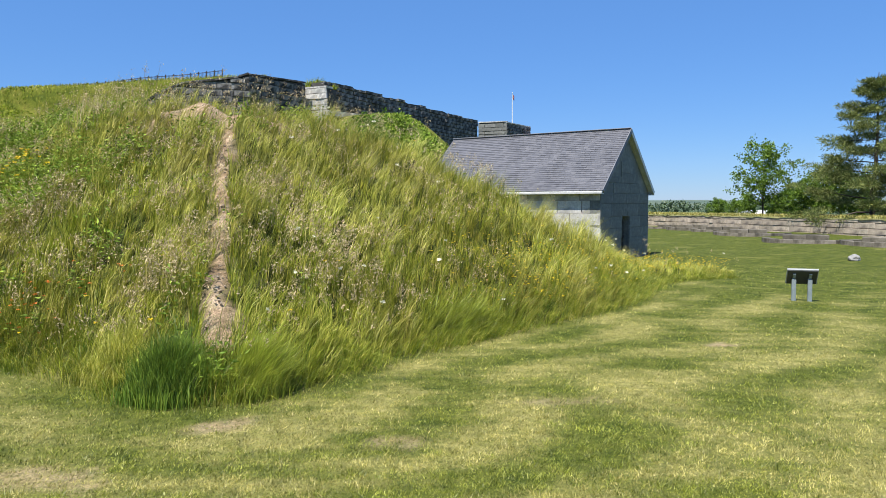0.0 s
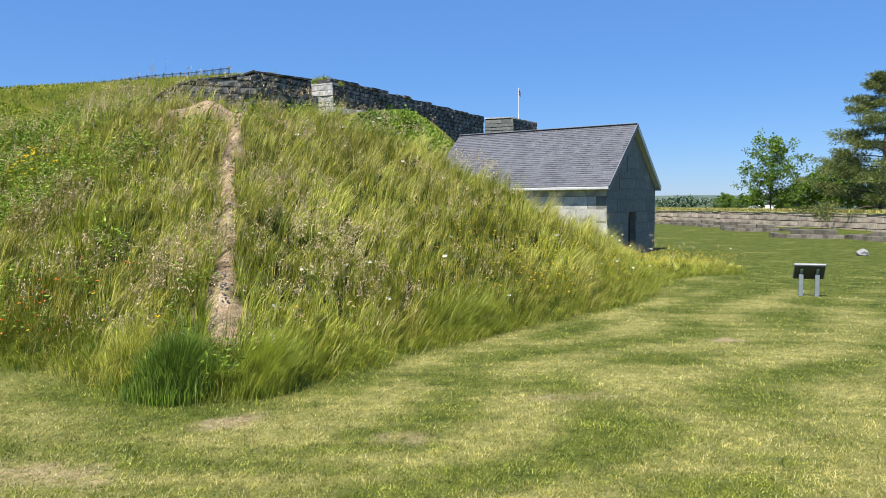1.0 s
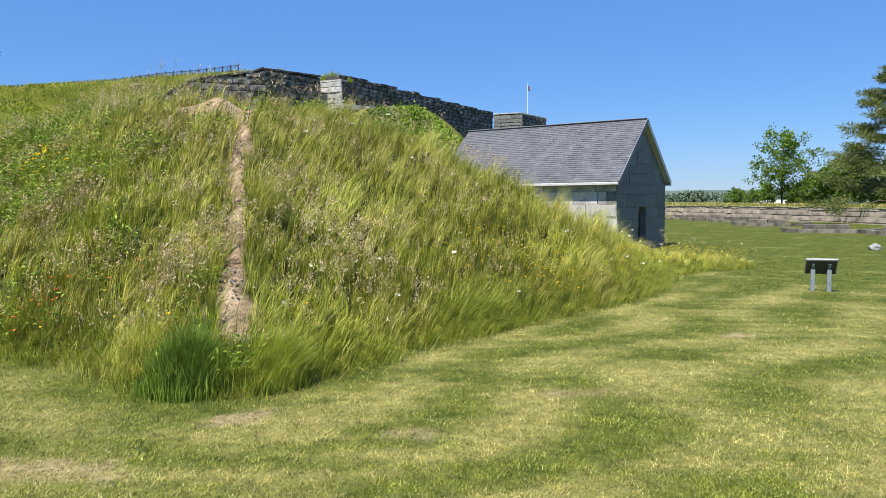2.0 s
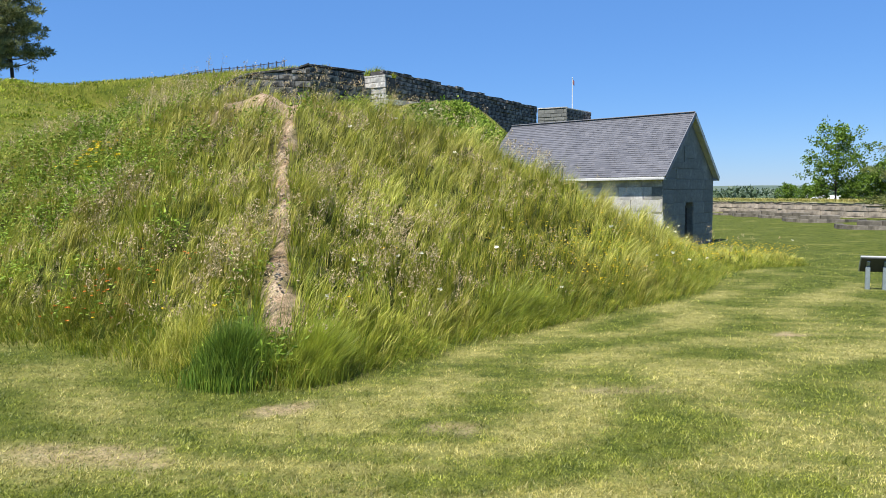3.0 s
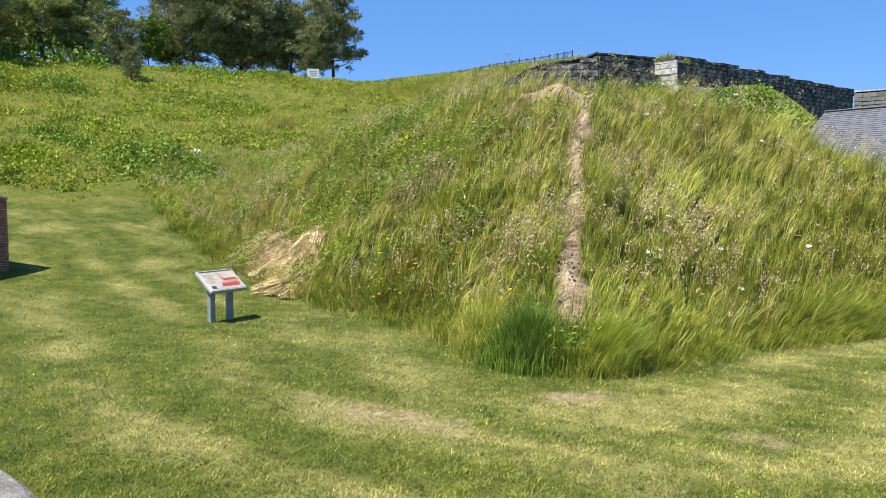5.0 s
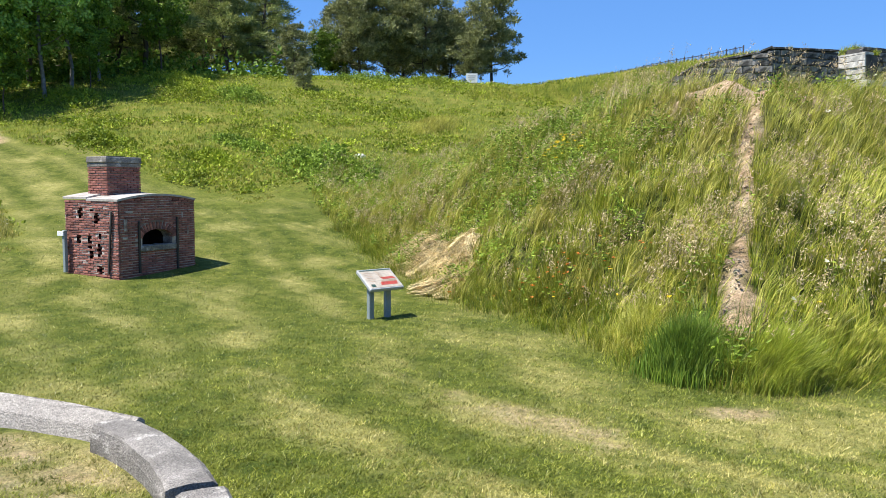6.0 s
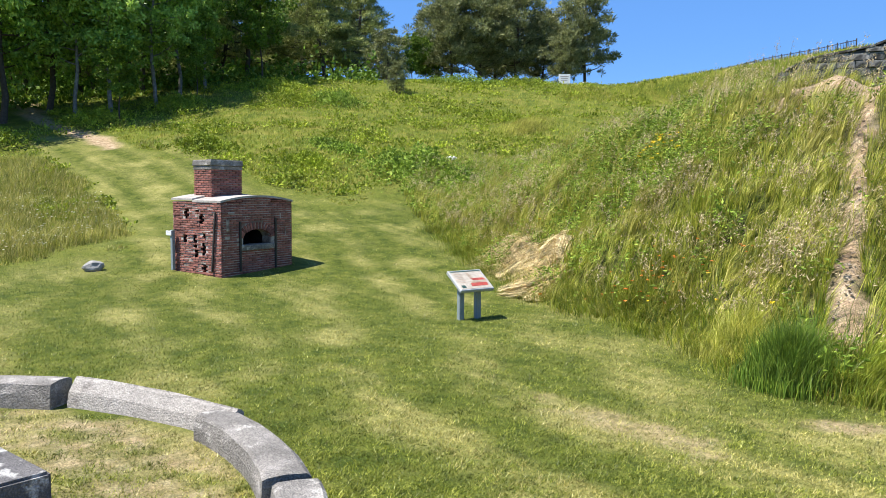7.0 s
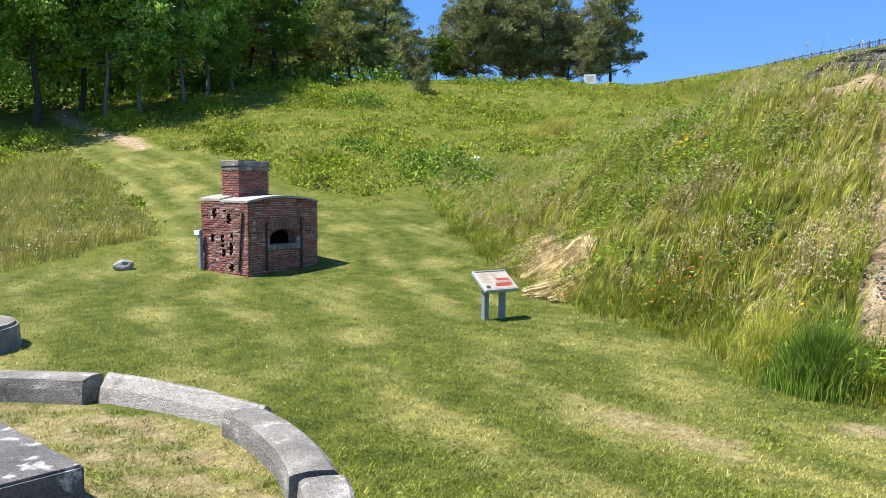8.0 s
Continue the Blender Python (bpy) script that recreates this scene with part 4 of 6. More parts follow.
M_FRAME = material("grey_panel_frame", ((0.3, 0.31, 0.31), (0.4, 0.41, 0.41)), 4, 0.5, 0.2, 40)
M_CORE = material("dark_joints", ((0.035, 0.034, 0.032), (0.08, 0.076, 0.07)), 3, 0.95, 0.5, 20)
M_TURF = material("turf", ((0.10, 0.13, 0.03), (0.2, 0.2, 0.07), (0.3, 0.26, 0.12)), 0.7, 0.95, 0.9, 8, depth=0.1)
M_BRICKFAR = material("brick_back", ((0.13, 0.05, 0.04), (0.24, 0.1, 0.075)), 9, 0.9, 0.6, 40)

granite_house()
fort()
flagpole()
river_wall()
shot_furnace()
wayside(pose(-10.22, 10.82, z_at(-10.3, 10.7), 0, 0, 78) @ Matrix.Diagonal((0.86, 0.92, 0.96, 1)), "cream and red wayside panel on two grey posts by the mound")
wayside(pose(10.12, 20.75, z_at(10.1, 20.7), 0, 0, 162) @ Matrix.Scale(0.86, 4), "wayside panel with a dark back on two grey posts", 50)
emplacement()
boulder(19.54, 35.0, (0.36, 0.28, 0.2), "pale grey boulder lying on the mown lawn", 1)
boulder(-21.6, 7.66, (0.29, 0.22, 0.2), "pale grey boulder beside the tall grass bank", 2)


# ---------------------------------------------------------------- on the hill: fence, board, tables, car
def hill_fence():
    def at_turn(az, d):
        return math.sin(radians(az)) * d, math.cos(radians(az)) * d
    n = 26
    pts = [at_turn(az, d) for az, d in zip(np.linspace(-30.5, -16.4, n), np.linspace(67, 59.3, n))]
    fence = thing("picket_fence", pose(*pts[0], z_at(*pts[0])), "black metal picket fence along the grassy rampart", "fence")
    inv = fence.matrix_world.inverted()
    for i, (x, y) in enumerate(pts):
        p = inv @ Vector((x, y, z_at(x, y)))
        block("post", (0.07, 0.07, 1.0), M_IRON, fence, pose(p.x, p.y, p.z + 0.12), rough=0, bevel=0.006)
        if i:
            a, b = inv @ Vector((*pts[i - 1], z_at(*pts[i - 1]))), p
            mid, dv = (a + b) / 2, b - a
            for h in (0.1, 0.5):
                block("rail", (round(dv.length, 1), 0.03, 0.04), M_IRON, fence, Matrix.Translation((mid.x, mid.y, mid.z + h)) @ dv.to_track_quat("X", "Z").to_matrix().to_4x4(), rough=0, bevel=0.004)
            for k in range(1, 6):
                q = a.lerp(b, k / 6)
                block("picket", (0.022, 0.022, 0.56), M_IRON, fence, pose(q.x, q.y, q.z + 0.28), rough=0, bevel=0.003)


def notice_board(x, y):
    z = z_at(x, y)
    s = thing("notice_board", pose(x, y, z, 0, 0, 35), "white notice board at the edge of the trees", "sign")
    part("board", bevelled_box((1.15, 0.06, 0.95), (0, 0, 0.85), 0.01), M_WHITE, s)
    for k in (-0.5, 0.5):
        part("post", bevelled_box((0.08, 0.08, 1.6), (k, 0.06, 0.5), 0.01), M_WHITE, s)
    for k in range(3):
        part("text_bar", bevelled_box((0.8 - 0.1 * k, 0.01, 0.05), (0, -0.036, 1.1 - k * 0.2), 0), M_TABLE, s)


def picnic_table(x, y, turn):
    s = thing("picnic_table", pose(x, y, z_at(x, y), 0, 0, turn), "grey weathered wooden picnic table under the pines", "table", "picnic tables")
    for k in range(5):
        part("top_board", bevelled_box((1.8, 0.14, 0.04), (0, -0.3 + 0.15 * k, 0.75), 0.006), M_TABLE, s)
    for sy in (-0.7, 0.7):
        part("bench", bevelled_box((1.8, 0.26, 0.04), (0, sy, 0.44), 0.006), M_TABLE, s)
    for sx in (-0.65, 0.65):
        part("beam", bevelled_box((0.05, 1.5, 0.09), (sx, 0, 0.38), 0.006), M_TABLE, s)
        for a in (-1, 1):
            part("leg", bevelled_box((0.05, 0.09, 0.95), (0, 0, 0), 0.006, m=pose(sx + 0.05, a * 0.42, 0.35, a * 28, 0, 0)), M_TABLE, s)


def parked_car(x, y, turn):
    s = thing("parked_car", pose(x, y, z_at(x, y), 0, 0, turn), "silver car parked beyond the trees on the hill", "car")
    part("body", prism([(-2.1, 0.3), (2.1, 0.3), (2.15, 0.75), (1.2, 0.92), (0.6, 1.42), (-1.2, 1.42), (-1.9, 0.95), (-2.15, 0.85)], 1.7, 0.05), M_CAR, s)
    for sy in (-0.01, 1.68):
        part("window", prism([(-1.5, 0.95), (0.9, 0.95), (0.5, 1.34), (-1.15, 1.34)], 0.03), M_DARK, s).location = (0, sy, 0)
        for sx in (-1.3, 1.3):
            w = part("wheel", cylinder(0.33, 0.33, 0.2, 16, pose(sx, sy + 0.12, 0.33, 90, 0, 0)), M_PANEL_BACK, s)


hill_fence()
notice_board(-44.5, 61.5)
picnic_table(-62.0, 44.0, 20)
picnic_table(-65.5, 42.5, 60)
picnic_table(-59.0, 48.5, 10)
parked_car(-54.0, 64.5, 30)
boulder(-42.5, 62.0, (0.7, 0.5, 0.3), "flat pale stone on the hilltop", 3)
boulder(-27.5, 28.0, (0.26, 0.2, 0.16), "white stone half hidden among shrubs", 4, M_PALE, 0.25)

# ---------------------------------------------------------------- leaves, blades and trees
RNG = np.random.RandomState(17)


def unit(v):
    return v / np.maximum(np.linalg.norm(v, axis=-1, keepdims=True), 1e-9)


def leaf_mesh(name, at, along, length, width, mat, rng, fold=0.15):
    """Pointed leaves: four corners each, at their foot, along a direction."""
    n = len(at)
    along = unit(along)
    side = unit(np.cross(along, unit(rng.normal(size=(n, 3)))))
    up = np.cross(side, along)
    L, Wd = np.broadcast_to(length, n)[:, None], np.broadcast_to(width, n)[:, None]
    v = np.stack([at, at + along * L * 0.45 + side * Wd * 0.5 + up * Wd * fold, at + along * L, at + along * L * 0.45 - side * Wd * 0.5 + up * Wd * fold], 1).reshape(-1, 3)
    return mesh_from(name, v, np.arange(4 * n).reshape(n, 4), mat)


def blade_mesh(name, at, height, width, lean, mat, rng, bend=1.0):
    """Grass blades of two segments that curve over: at their foot, lean = sideways travel of the tip as a share of the height."""
    n = len(at)
    h, w = np.broadcast_to(height, n)[:, None], np.broadcast_to(width, n)[:, None]
    a = rng.uniform(0, np.pi, n)
    side = np.stack([np.cos(a), np.sin(a), np.zeros(n)], 1) * w * 0.5
    over = np.concatenate([lean, np.zeros((n, 1))], 1) * h
    droop = np.linalg.norm(lean, axis=1)[:, None]
    z = np.array((0, 0, 1.0))
    mid = at + over * 0.32 + z * h * 0.58
    tip = at + over + z * h * np.clip(1.02 - 0.30 * bend * droop ** 2, 0.2, 1)
    v = np.stack([at - side, at + side, mid - side * 0.85, mid + side * 0.85, tip], 1).reshape(-1, 3)
    k = (np.arange(n) * 5)[:, None]
    f = np.stack([k + np.array((0, 1, 3)), k + np.array((0, 3, 2)), k + np.array((2, 3, 4))], 1).reshape(-1, 3)
    return mesh_from(name, v, f, mat)


def stuff(name, me, label, category):
    return tagged(new(name, me), label, category, kind="stuff")


def tube(points, radii, sides=7):
    pts = np.array(points, float)
    t = np.gradient(pts, axis=0)
    t = unit(t)
    ref = np.where(np.abs(t[:, 2:3]) > 0.9, np.array((1.0, 0, 0)), np.array((0, 0, 1.0)))
    a = unit(np.cross(t, ref))
    b = np.cross(t, a)
    ang = np.linspace(0, 2 * np.pi, sides, endpoint=False)
    r = np.array(radii)[:, None, None]
    v = pts[:, None] + r * (np.cos(ang)[None, :, None] * a[:, None] + np.sin(ang)[None, :, None] * b[:, None])
    i = np.arange(len(pts) * sides).reshape(len(pts), sides)
    j = np.roll(i, -1, 1)
    f = np.stack([i[:-1], j[:-1], j[1:], i[1:]], -1).reshape(-1, 4)
    return v.reshape(-1, 3), f


def joined(pieces):
    vs, fs, k = [], [], 0
    for v, f in pieces:
        vs.append(v)
        fs.append(f + k)
        k += len(v)
    return np.concatenate(vs), np.concatenate(fs)


def tree(kind, seed, height, spread, bare, leaves, mat, bark, label, leaf=0.3, trunk=0.16):
    """A tapered trunk, limbs and a crown of leaves or needle tufts along the limbs; returned at the origin."""
    r = np.random.RandomState(seed)
    t = tagged(new("tree" if kind == "broad" else "pine_tree"), label, "tree", kind="")
    sway = np.cumsum(r.normal(0, 0.018 * height, (8, 2)), 0) * 0.5
    zs = np.linspace(-0.4, height * (0.96 if kind != "broad" else 0.85), 8)
    spine = np.column_stack([sway - sway[0], zs])
    pieces = [tube(spine, np.linspace(trunk, 0.03, 8))]
    at, along = [], []
    n_limbs = {"broad": 30, "pine": 52, "round": 40}[kind]
    for i in range(n_limbs):
        q = (i + r.uniform(0, 1)) / n_limbs
        z = height * (bare + (0.97 - bare) * q)
        base = np.array([np.interp(z, zs, spine[:, 0]), np.interp(z, zs, spine[:, 1]), z * 0.96])
        a = i * 2.4 + r.uniform(-0.5, 0.5)
        if kind == "pine":
            reach = spread * (1.04 - q) ** 0.75 * r.uniform(0.55, 1.1)
            rise = r.uniform(-0.05, 0.28)
        elif kind == "round":
            reach = spread * math.sqrt(max(0.06, 1 - (1.55 * q - 0.55) ** 2)) * r.uniform(0.6, 1.08)
            rise = r.uniform(0.1, 0.55)
        else:
            reach = spread * math.sqrt(max(0.08, 1 - (1.6 * q - 0.65) ** 2)) * r.uniform(0.55, 1.1)
            rise = r.uniform(0.15, 0.8)
        k = np.linspace(0, 1, 5)[:, None]
        out = np.array([math.cos(a), math.sin(a), 0])
        limb = base + out * reach * k + np.array([0, 0, 1]) * reach * rise * (k ** 1.4) + r.normal(0, 0.04 * reach, (5, 3)) * k
        pieces.append(tube(limb, np.linspace(trunk * 0.32 * (1.1 - q), 0.012, 5), 5))
        m = max(20, int(leaves / n_limbs * (0.35 + reach / spread)))
        # foliage sits in clumps along the limb, with gaps between them
        n_cl = {"broad": 9, "pine": 8, "round": 8}[kind]
        where = r.uniform(0.30, 1.02, n_cl)
        where[:2] = (0.98, 0.86)
        cen = np.stack([np.interp(where, np.linspace(0, 1, 5), limb[:, c]) for c in range(3)], 1)
        cen += r.normal(0, {"broad": 0.20, "pine": 0.15, "round": 0.18}[kind] * reach, (n_cl, 3)) * np.array((1, 1, 0.3 if kind == "pine" else 0.7))
        rad = {"broad": 0.15, "pine": 0.125, "round": 0.15}[kind] * spread * r.uniform(0.6, 1.25, n_cl) * (0.6 + 0.4 * reach / spread)
        c = r.randint(0, n_cl, m)
        off = unit(r.normal(0, 1, (m, 3))) * (r.uniform(0, 1, m) ** 0.45)[:, None]
        p = cen[c] + off * rad[c][:, None] * np.array((1.15, 1.15, {"broad": 0.75, "pine": 0.3, "round": 0.62}[kind]))
        al = off * 0.9 + r.normal(0, 0.5, (m, 3)) + (out * 0.35 if kind != "broad" else 0) + np.array((0, 0, {"broad": -0.1, "pine": 0.35, "round": 0.5}[kind]))
        at.append(p)
        along.append(al)
    v, f = joined(pieces)
    tr = new("trunk", mesh_from("trunk", v, f, bark, True))
    tr.parent = t
    at, along = np.concatenate(at), np.concatenate(along)
    n = len(at)
    w = {"broad": 0.62, "pine": 0.17, "round": 0.28}[kind] * leaf
    cr = new("crown", leaf_mesh("crown", at, along, leaf * r.uniform(0.7, 1.3, n), w * r.uniform(0.7, 1.2, n), mat, r, 0.2))
    cr.parent = t
    return t


def place(t, x, y, turn=0.0, size=1.0, dz=0.0):
    t.matrix_world = pose(x, y, z_at(x, y) + dz, 0, 0, turn) @ Matrix.Scale(size, 4)
    return t


def again(t, x, y, turn, size=1.0, dz=0.0):
    c = copy_thing(t, pose(x, y, z_at(x, y) + dz, 0, 0, turn))
    c.scale = (size, size, size * (0.94 + 0.12 * ((turn * 7) % 10) / 10))
    return c


def polar(az, d):
    return math.sin(radians(az)) * d, math.cos(radians(az)) * d


# broad-leaved trees and white pines at the head of the hollow
oak = place(tree("broad", 5, 17.0, 5.0, 0.20, 13000, L_DECID, M_BARK, "tall dark-green broad-leaved tree at the wood's edge", 0.36, 0.24), *polar(-66.9, 68))
birch = place(tree("broad", 6, 16.0, 3.6, 0.26, 9500, L_BIRCHLEAF, M_BIRCH, "slender broad-leaved tree with pale bark", 0.32, 0.17), *polar(-68.9, 59))
sapling = place(tree("broad", 7, 8.5, 2.3, 0.3, 4200, L_SHRUB, M_BARK, "small bright-green young tree before the pines", 0.3, 0.09), *polar(-58.6, 66))
white_pine = place(tree("pine", 8, 18.0, 5.0, 0.14, 22000, L_PINE, M_BARK, "tall white pine with layered branches", 0.46, 0.26), *polar(-55.4, 80))
red_pine = place(tree("round", 9, 11.8, 3.5, 0.2, 17000, L_GREYPINE, M_BARK, "rounded grey-green pine on the hilltop", 0.38, 0.2), *polar(-34.3, 83))
for i, (az, d, k) in enumerate(((-63.6, 75, 1.0), (-72.8, 64, 1.0), (-75.5, 60, 1.05), (-78.5, 66, 1.1), (-70.6, 74, 1.1), (-74.0, 78, 1.15), (-81.0, 58, 1.0), (-84.0, 66, 1.1), (-67.5, 80, 1.15))):
    again(oak, *polar(az, d), 67 * i, k)
for i, (az, d, k) in enumerate(((-66.0, 60, 0.95), (-64.4, 63, 0.95), (-71.2, 60, 0.95), (-62.6, 66, 0.9))):
    again(birch, *polar(az, d), 101 * i + 20, k)
for i, (az, d, k) in enumerate(((-51.4, 80, 0.92), (-54.0, 76, 0.88), (-59.8, 73, 0.95), (-61.6, 80, 1.0), (-58.2, 88, 1.08), (-53.2, 86, 1.0), (-50.6, 92, 0.9), (-56.6, 92, 1.1), (-63.0, 88, 1.15), (-66, 95, 1.2), (-70, 96, 1.2), (-75, 95, 1.2), (-80, 90, 1.2))):
    again(white_pine, *polar(az, d), 83 * i + 11, k)
for i, (az, d, k) in enumerate(((-44.3, 80, 0.92), (-42.2, 82, 1.06), (-39.6, 84, 1.10), (-37.6, 88, 0.86), (-45.6, 86, 0.86), (-41.0, 92, 1.12), (-35.7, 80, 0.55))):
    again(red_pine, *polar(az, d), 59 * i + 31, k)
for i, (az, d, k) in enumerate(((-47.4, 80, 0.72), (-46.4, 84, 0.8), (-68.4, 56, 0.7), (-63.2, 60, 0.6))):
    again(sapling, *polar(az, d), 77 * i + 5, k)
small_pine = place(tree("round", 12, 5.6, 1.9, 0.06, 6500, L_GREYPINE, M_BARK, "young grey-green pine in front of the wood", 0.3, 0.1), *polar(-48.6, 60.5), 0, 0.46)
again(small_pine, *polar(-49.4, 72), 130, 0.98)
# by the river
river_pine = place(tree("pine", 15, 14.6, 6.6, 0.05, 62000, L_DARKPINE, M_BARK, "broad white pine with layered branches beyond the low wall", 0.36, 0.28), *polar(30.1, 76), 140, 1.0, 0.4)
again(white_pine, *polar(34.5, 84), 200, 0.75, 0)
lone = place(tree("broad", 18, 8.4, 3.1, 0.16, 5200, L_SHRUB, M_BARK, "lone broad-leaved tree with an open crown beyond the wall", 0.26, 0.12), *polar(23.4, 86), 40, 1.0, 1.0)
for i, (az, d, k) in enumerate(((26.0, 92, 0.75), (25.0, 96, 0.6), (22.4, 98, 0.5), (21.6, 104, 0.5), (20.4, 112, 0.55), (27.2, 90, 0.85), (24.2, 94, 0.5), (28.2, 88, 0.8), (29.5, 90, 0.8))):
    again(sapling, *polar(az, d), 31 * i, k, 0.8)

# distant river bank: woods, a white house, low roofs
def woods():
    r = np.random.RandomState(3)
    n = 32000
    az = r.uniform(8, 45, n)
    d = 260 + 900 * r.uniform(0, 1, n) ** 2
    hump = 0.55 + 0.35 * np.sin(az * 1.9) + 0.2 * np.sin(az * 5.3 + 1) + 0.12 * np.sin(az * 13)
    z = -20 + (d - 260) * 0.012 + r.uniform(0, 1, n) * (13 + 6 * hump)
    at = np.column_stack([np.sin(np.radians(az)) * d, np.cos(np.radians(az)) * d, z])
    stuff("far_woods", leaf_mesh("far_woods", at, r.normal(0, 1, (n, 3)) + np.array((0, 0, 0.3)), r.uniform(2, 4, n), r.uniform(1.8, 3.4, n), L_FARWOOD, r), "woods along the far river bank", "woods")


def deep_wood():
    r = np.random.RandomState(4)
    n = 22000
    az, d = r.uniform(-92, -56, n), r.uniform(96, 130, n)
    x, y = np.sin(np.radians(az)) * d, np.cos(np.radians(az)) * d
    z, _ = land(x, y)
    at = np.column_stack([x, y, z + 13 * r.uniform(0, 1, n) ** 0.8 * (0.75 + 0.25 * np.sin(az * 1.3))])
    stuff("deep_wood", leaf_mesh("deep_wood", at, r.normal(0, 1, (n, 3)), r.uniform(0.8, 1.8, n), r.uniform(0.6, 1.2, n), L_DECID, r), "deep shaded wood behind the first trees", "woods")
    n = 16000
    az, d = r.uniform(-92, -50, n), r.uniform(66, 98, n)
    x, y = np.sin(np.radians(az)) * d, np.cos(np.radians(az)) * d
    z, _ = land(x, y)
    at = np.column_stack([x, y, z + 2.2 * r.uniform(0, 1, n) ** 1.6 * (0.7 + 0.5 * waves(x, y, 6, 7))])
    stuff("undergrowth", leaf_mesh("undergrowth", at, r.normal(0, 1, (n, 3)) + np.array((0, 0, 0.4)), r.uniform(0.3, 0.6, n), r.uniform(0.2, 0.4, n), L_SHRUB, r), "undergrowth of ferns and saplings in the wood", "plants")


def far_hill():
    az = np.radians(np.linspace(-30, 110, 70))
    rows = []
    for d, z in ((1000, -30), (1600, -6), (2400, 12), (2900, 17), (4200, 4)):
        h = z + (0 if z < 0 else 6) * np.sin(az * 7 + 1) + (0 if z < 0 else 3) * np.sin(az * 23)
        rows.append(np.column_stack([np.sin(az) * d, np.cos(az) * d, h]))
    v = np.concatenate(rows)
    i = np.arange(len(v)).reshape(5, 70)
    f = np.stack([i[:-1, :-1], i[:-1, 1:], i[1:, 1:], i[1:, :-1]], -1).reshape(-1, 4)
    tagged(new("backdrop_hill", mesh_from("backdrop_hill", v, f, M_FARHILL, True)), "low wooded hills on the horizon", "hill", kind="structure")


def far_house(x, y, z, turn, size, label):
    s = thing("far_house", pose(x, y, z, 0, 0, turn), label, "house", "houses over the river")
    a, b, h = size
    part("wall", bevelled_box((a, b, h + 6), (0, 0, h / 2 - 3), 0), M_WHITE, s)
    bm = prism([(-a / 2 - 0.4, h), (a / 2 + 0.4, h), (0, h + a * 0.42)], b + 0.8)
    bmesh.ops.translate(bm, vec=(0, -b / 2 - 0.4, 0), verts=bm.verts)
    part("roof", bm, M_SLATE if a < 9 else M_WHITE, s)


M_FARHILL = material("far_hill", ((0.05, 0.085, 0.065), (0.085, 0.12, 0.08), (0.15, 0.17, 0.10)), 0.004, 0.95)
woods()
deep_wood()
far_hill()
far_house(*polar(18.1, 250), -8.0, 30, (7, 9, 5), "small white house among trees over the river")
far_house(*polar(22.6, 150), -4.6, 60, (9, 5, 2.4), "low building with a pale roof beyond the wall")

# ---------------------------------------------------------------- tall grass on the mound
def mound_points(n, seed, reach=8.6):
    """Places on the mound's two open faces."""
    r = np.random.RandomState(seed)
    x, y = r.uniform(-38, 12, n * 5), r.uniform(9, 40, n * 5)
    front = line_distance(x, y, FOOT[0:21])
    cov, z, ins = covers(x, y)
    near = 1.0 / (0.55 + np.hypot(x, y) / 26)
    ok = (ins > -0.05) & (front < np.where(x < -10, reach + 4.5, reach)) & (r.uniform(0, 1.6, n * 5) < near) & (cov["dirt"] < 0.35 + 0.3 * r.uniform(0, 1, n * 5))
    x, y, z, ins = x[ok][:n], y[ok][:n], z[ok][:n], ins[ok][:n]
    return x, y, z, ins, r


def wind(r, n, strength, spread, way=(0.86, 0.25)):
    return np.column_stack([way[0] * strength + r.normal(0, spread, n), way[1] * strength + r.normal(0, spread, n)])


def straw_patch(x, y):
    return np.maximum(np.maximum(1.25 * spot(x, y, -13.1, 15.9, 1.7, 0.62, 150), 1.1 * spot(x, y, -11.4, 14.95, 0.8, 0.5, 150)), 1.2 * spot(x, y, -11.0, 13.98, 0.75, 0.2, 40))


def keep(mask, *arrays):
    return [a[mask] for a in arrays]


def tufts(x, y, cell, seed, pull=0.5):
    """Draws places together into tufts; returns them with three random numbers a tuft."""
    wx, wy = x + 0.35 * cell * np.sin(y * 9.1 / cell * 0.2 + seed), y + 0.35 * cell * np.sin(x * 7.7 / cell * 0.2 + seed)
    i, j = np.floor(wx / cell), np.floor(wy / cell)
    rnd = [np.modf(np.abs(np.sin(i * 12.9898 * (q + 1) + j * 78.233 + seed * 3.7 + q * 5.1)) * 43758.5453)[0] for q in range(4)]
    cx, cy = (i + 0.25 + 0.5 * rnd[2]) * cell, (j + 0.25 + 0.5 * rnd[3]) * cell
    return x + pull * (cx - wx), y + pull * (cy - wy), rnd


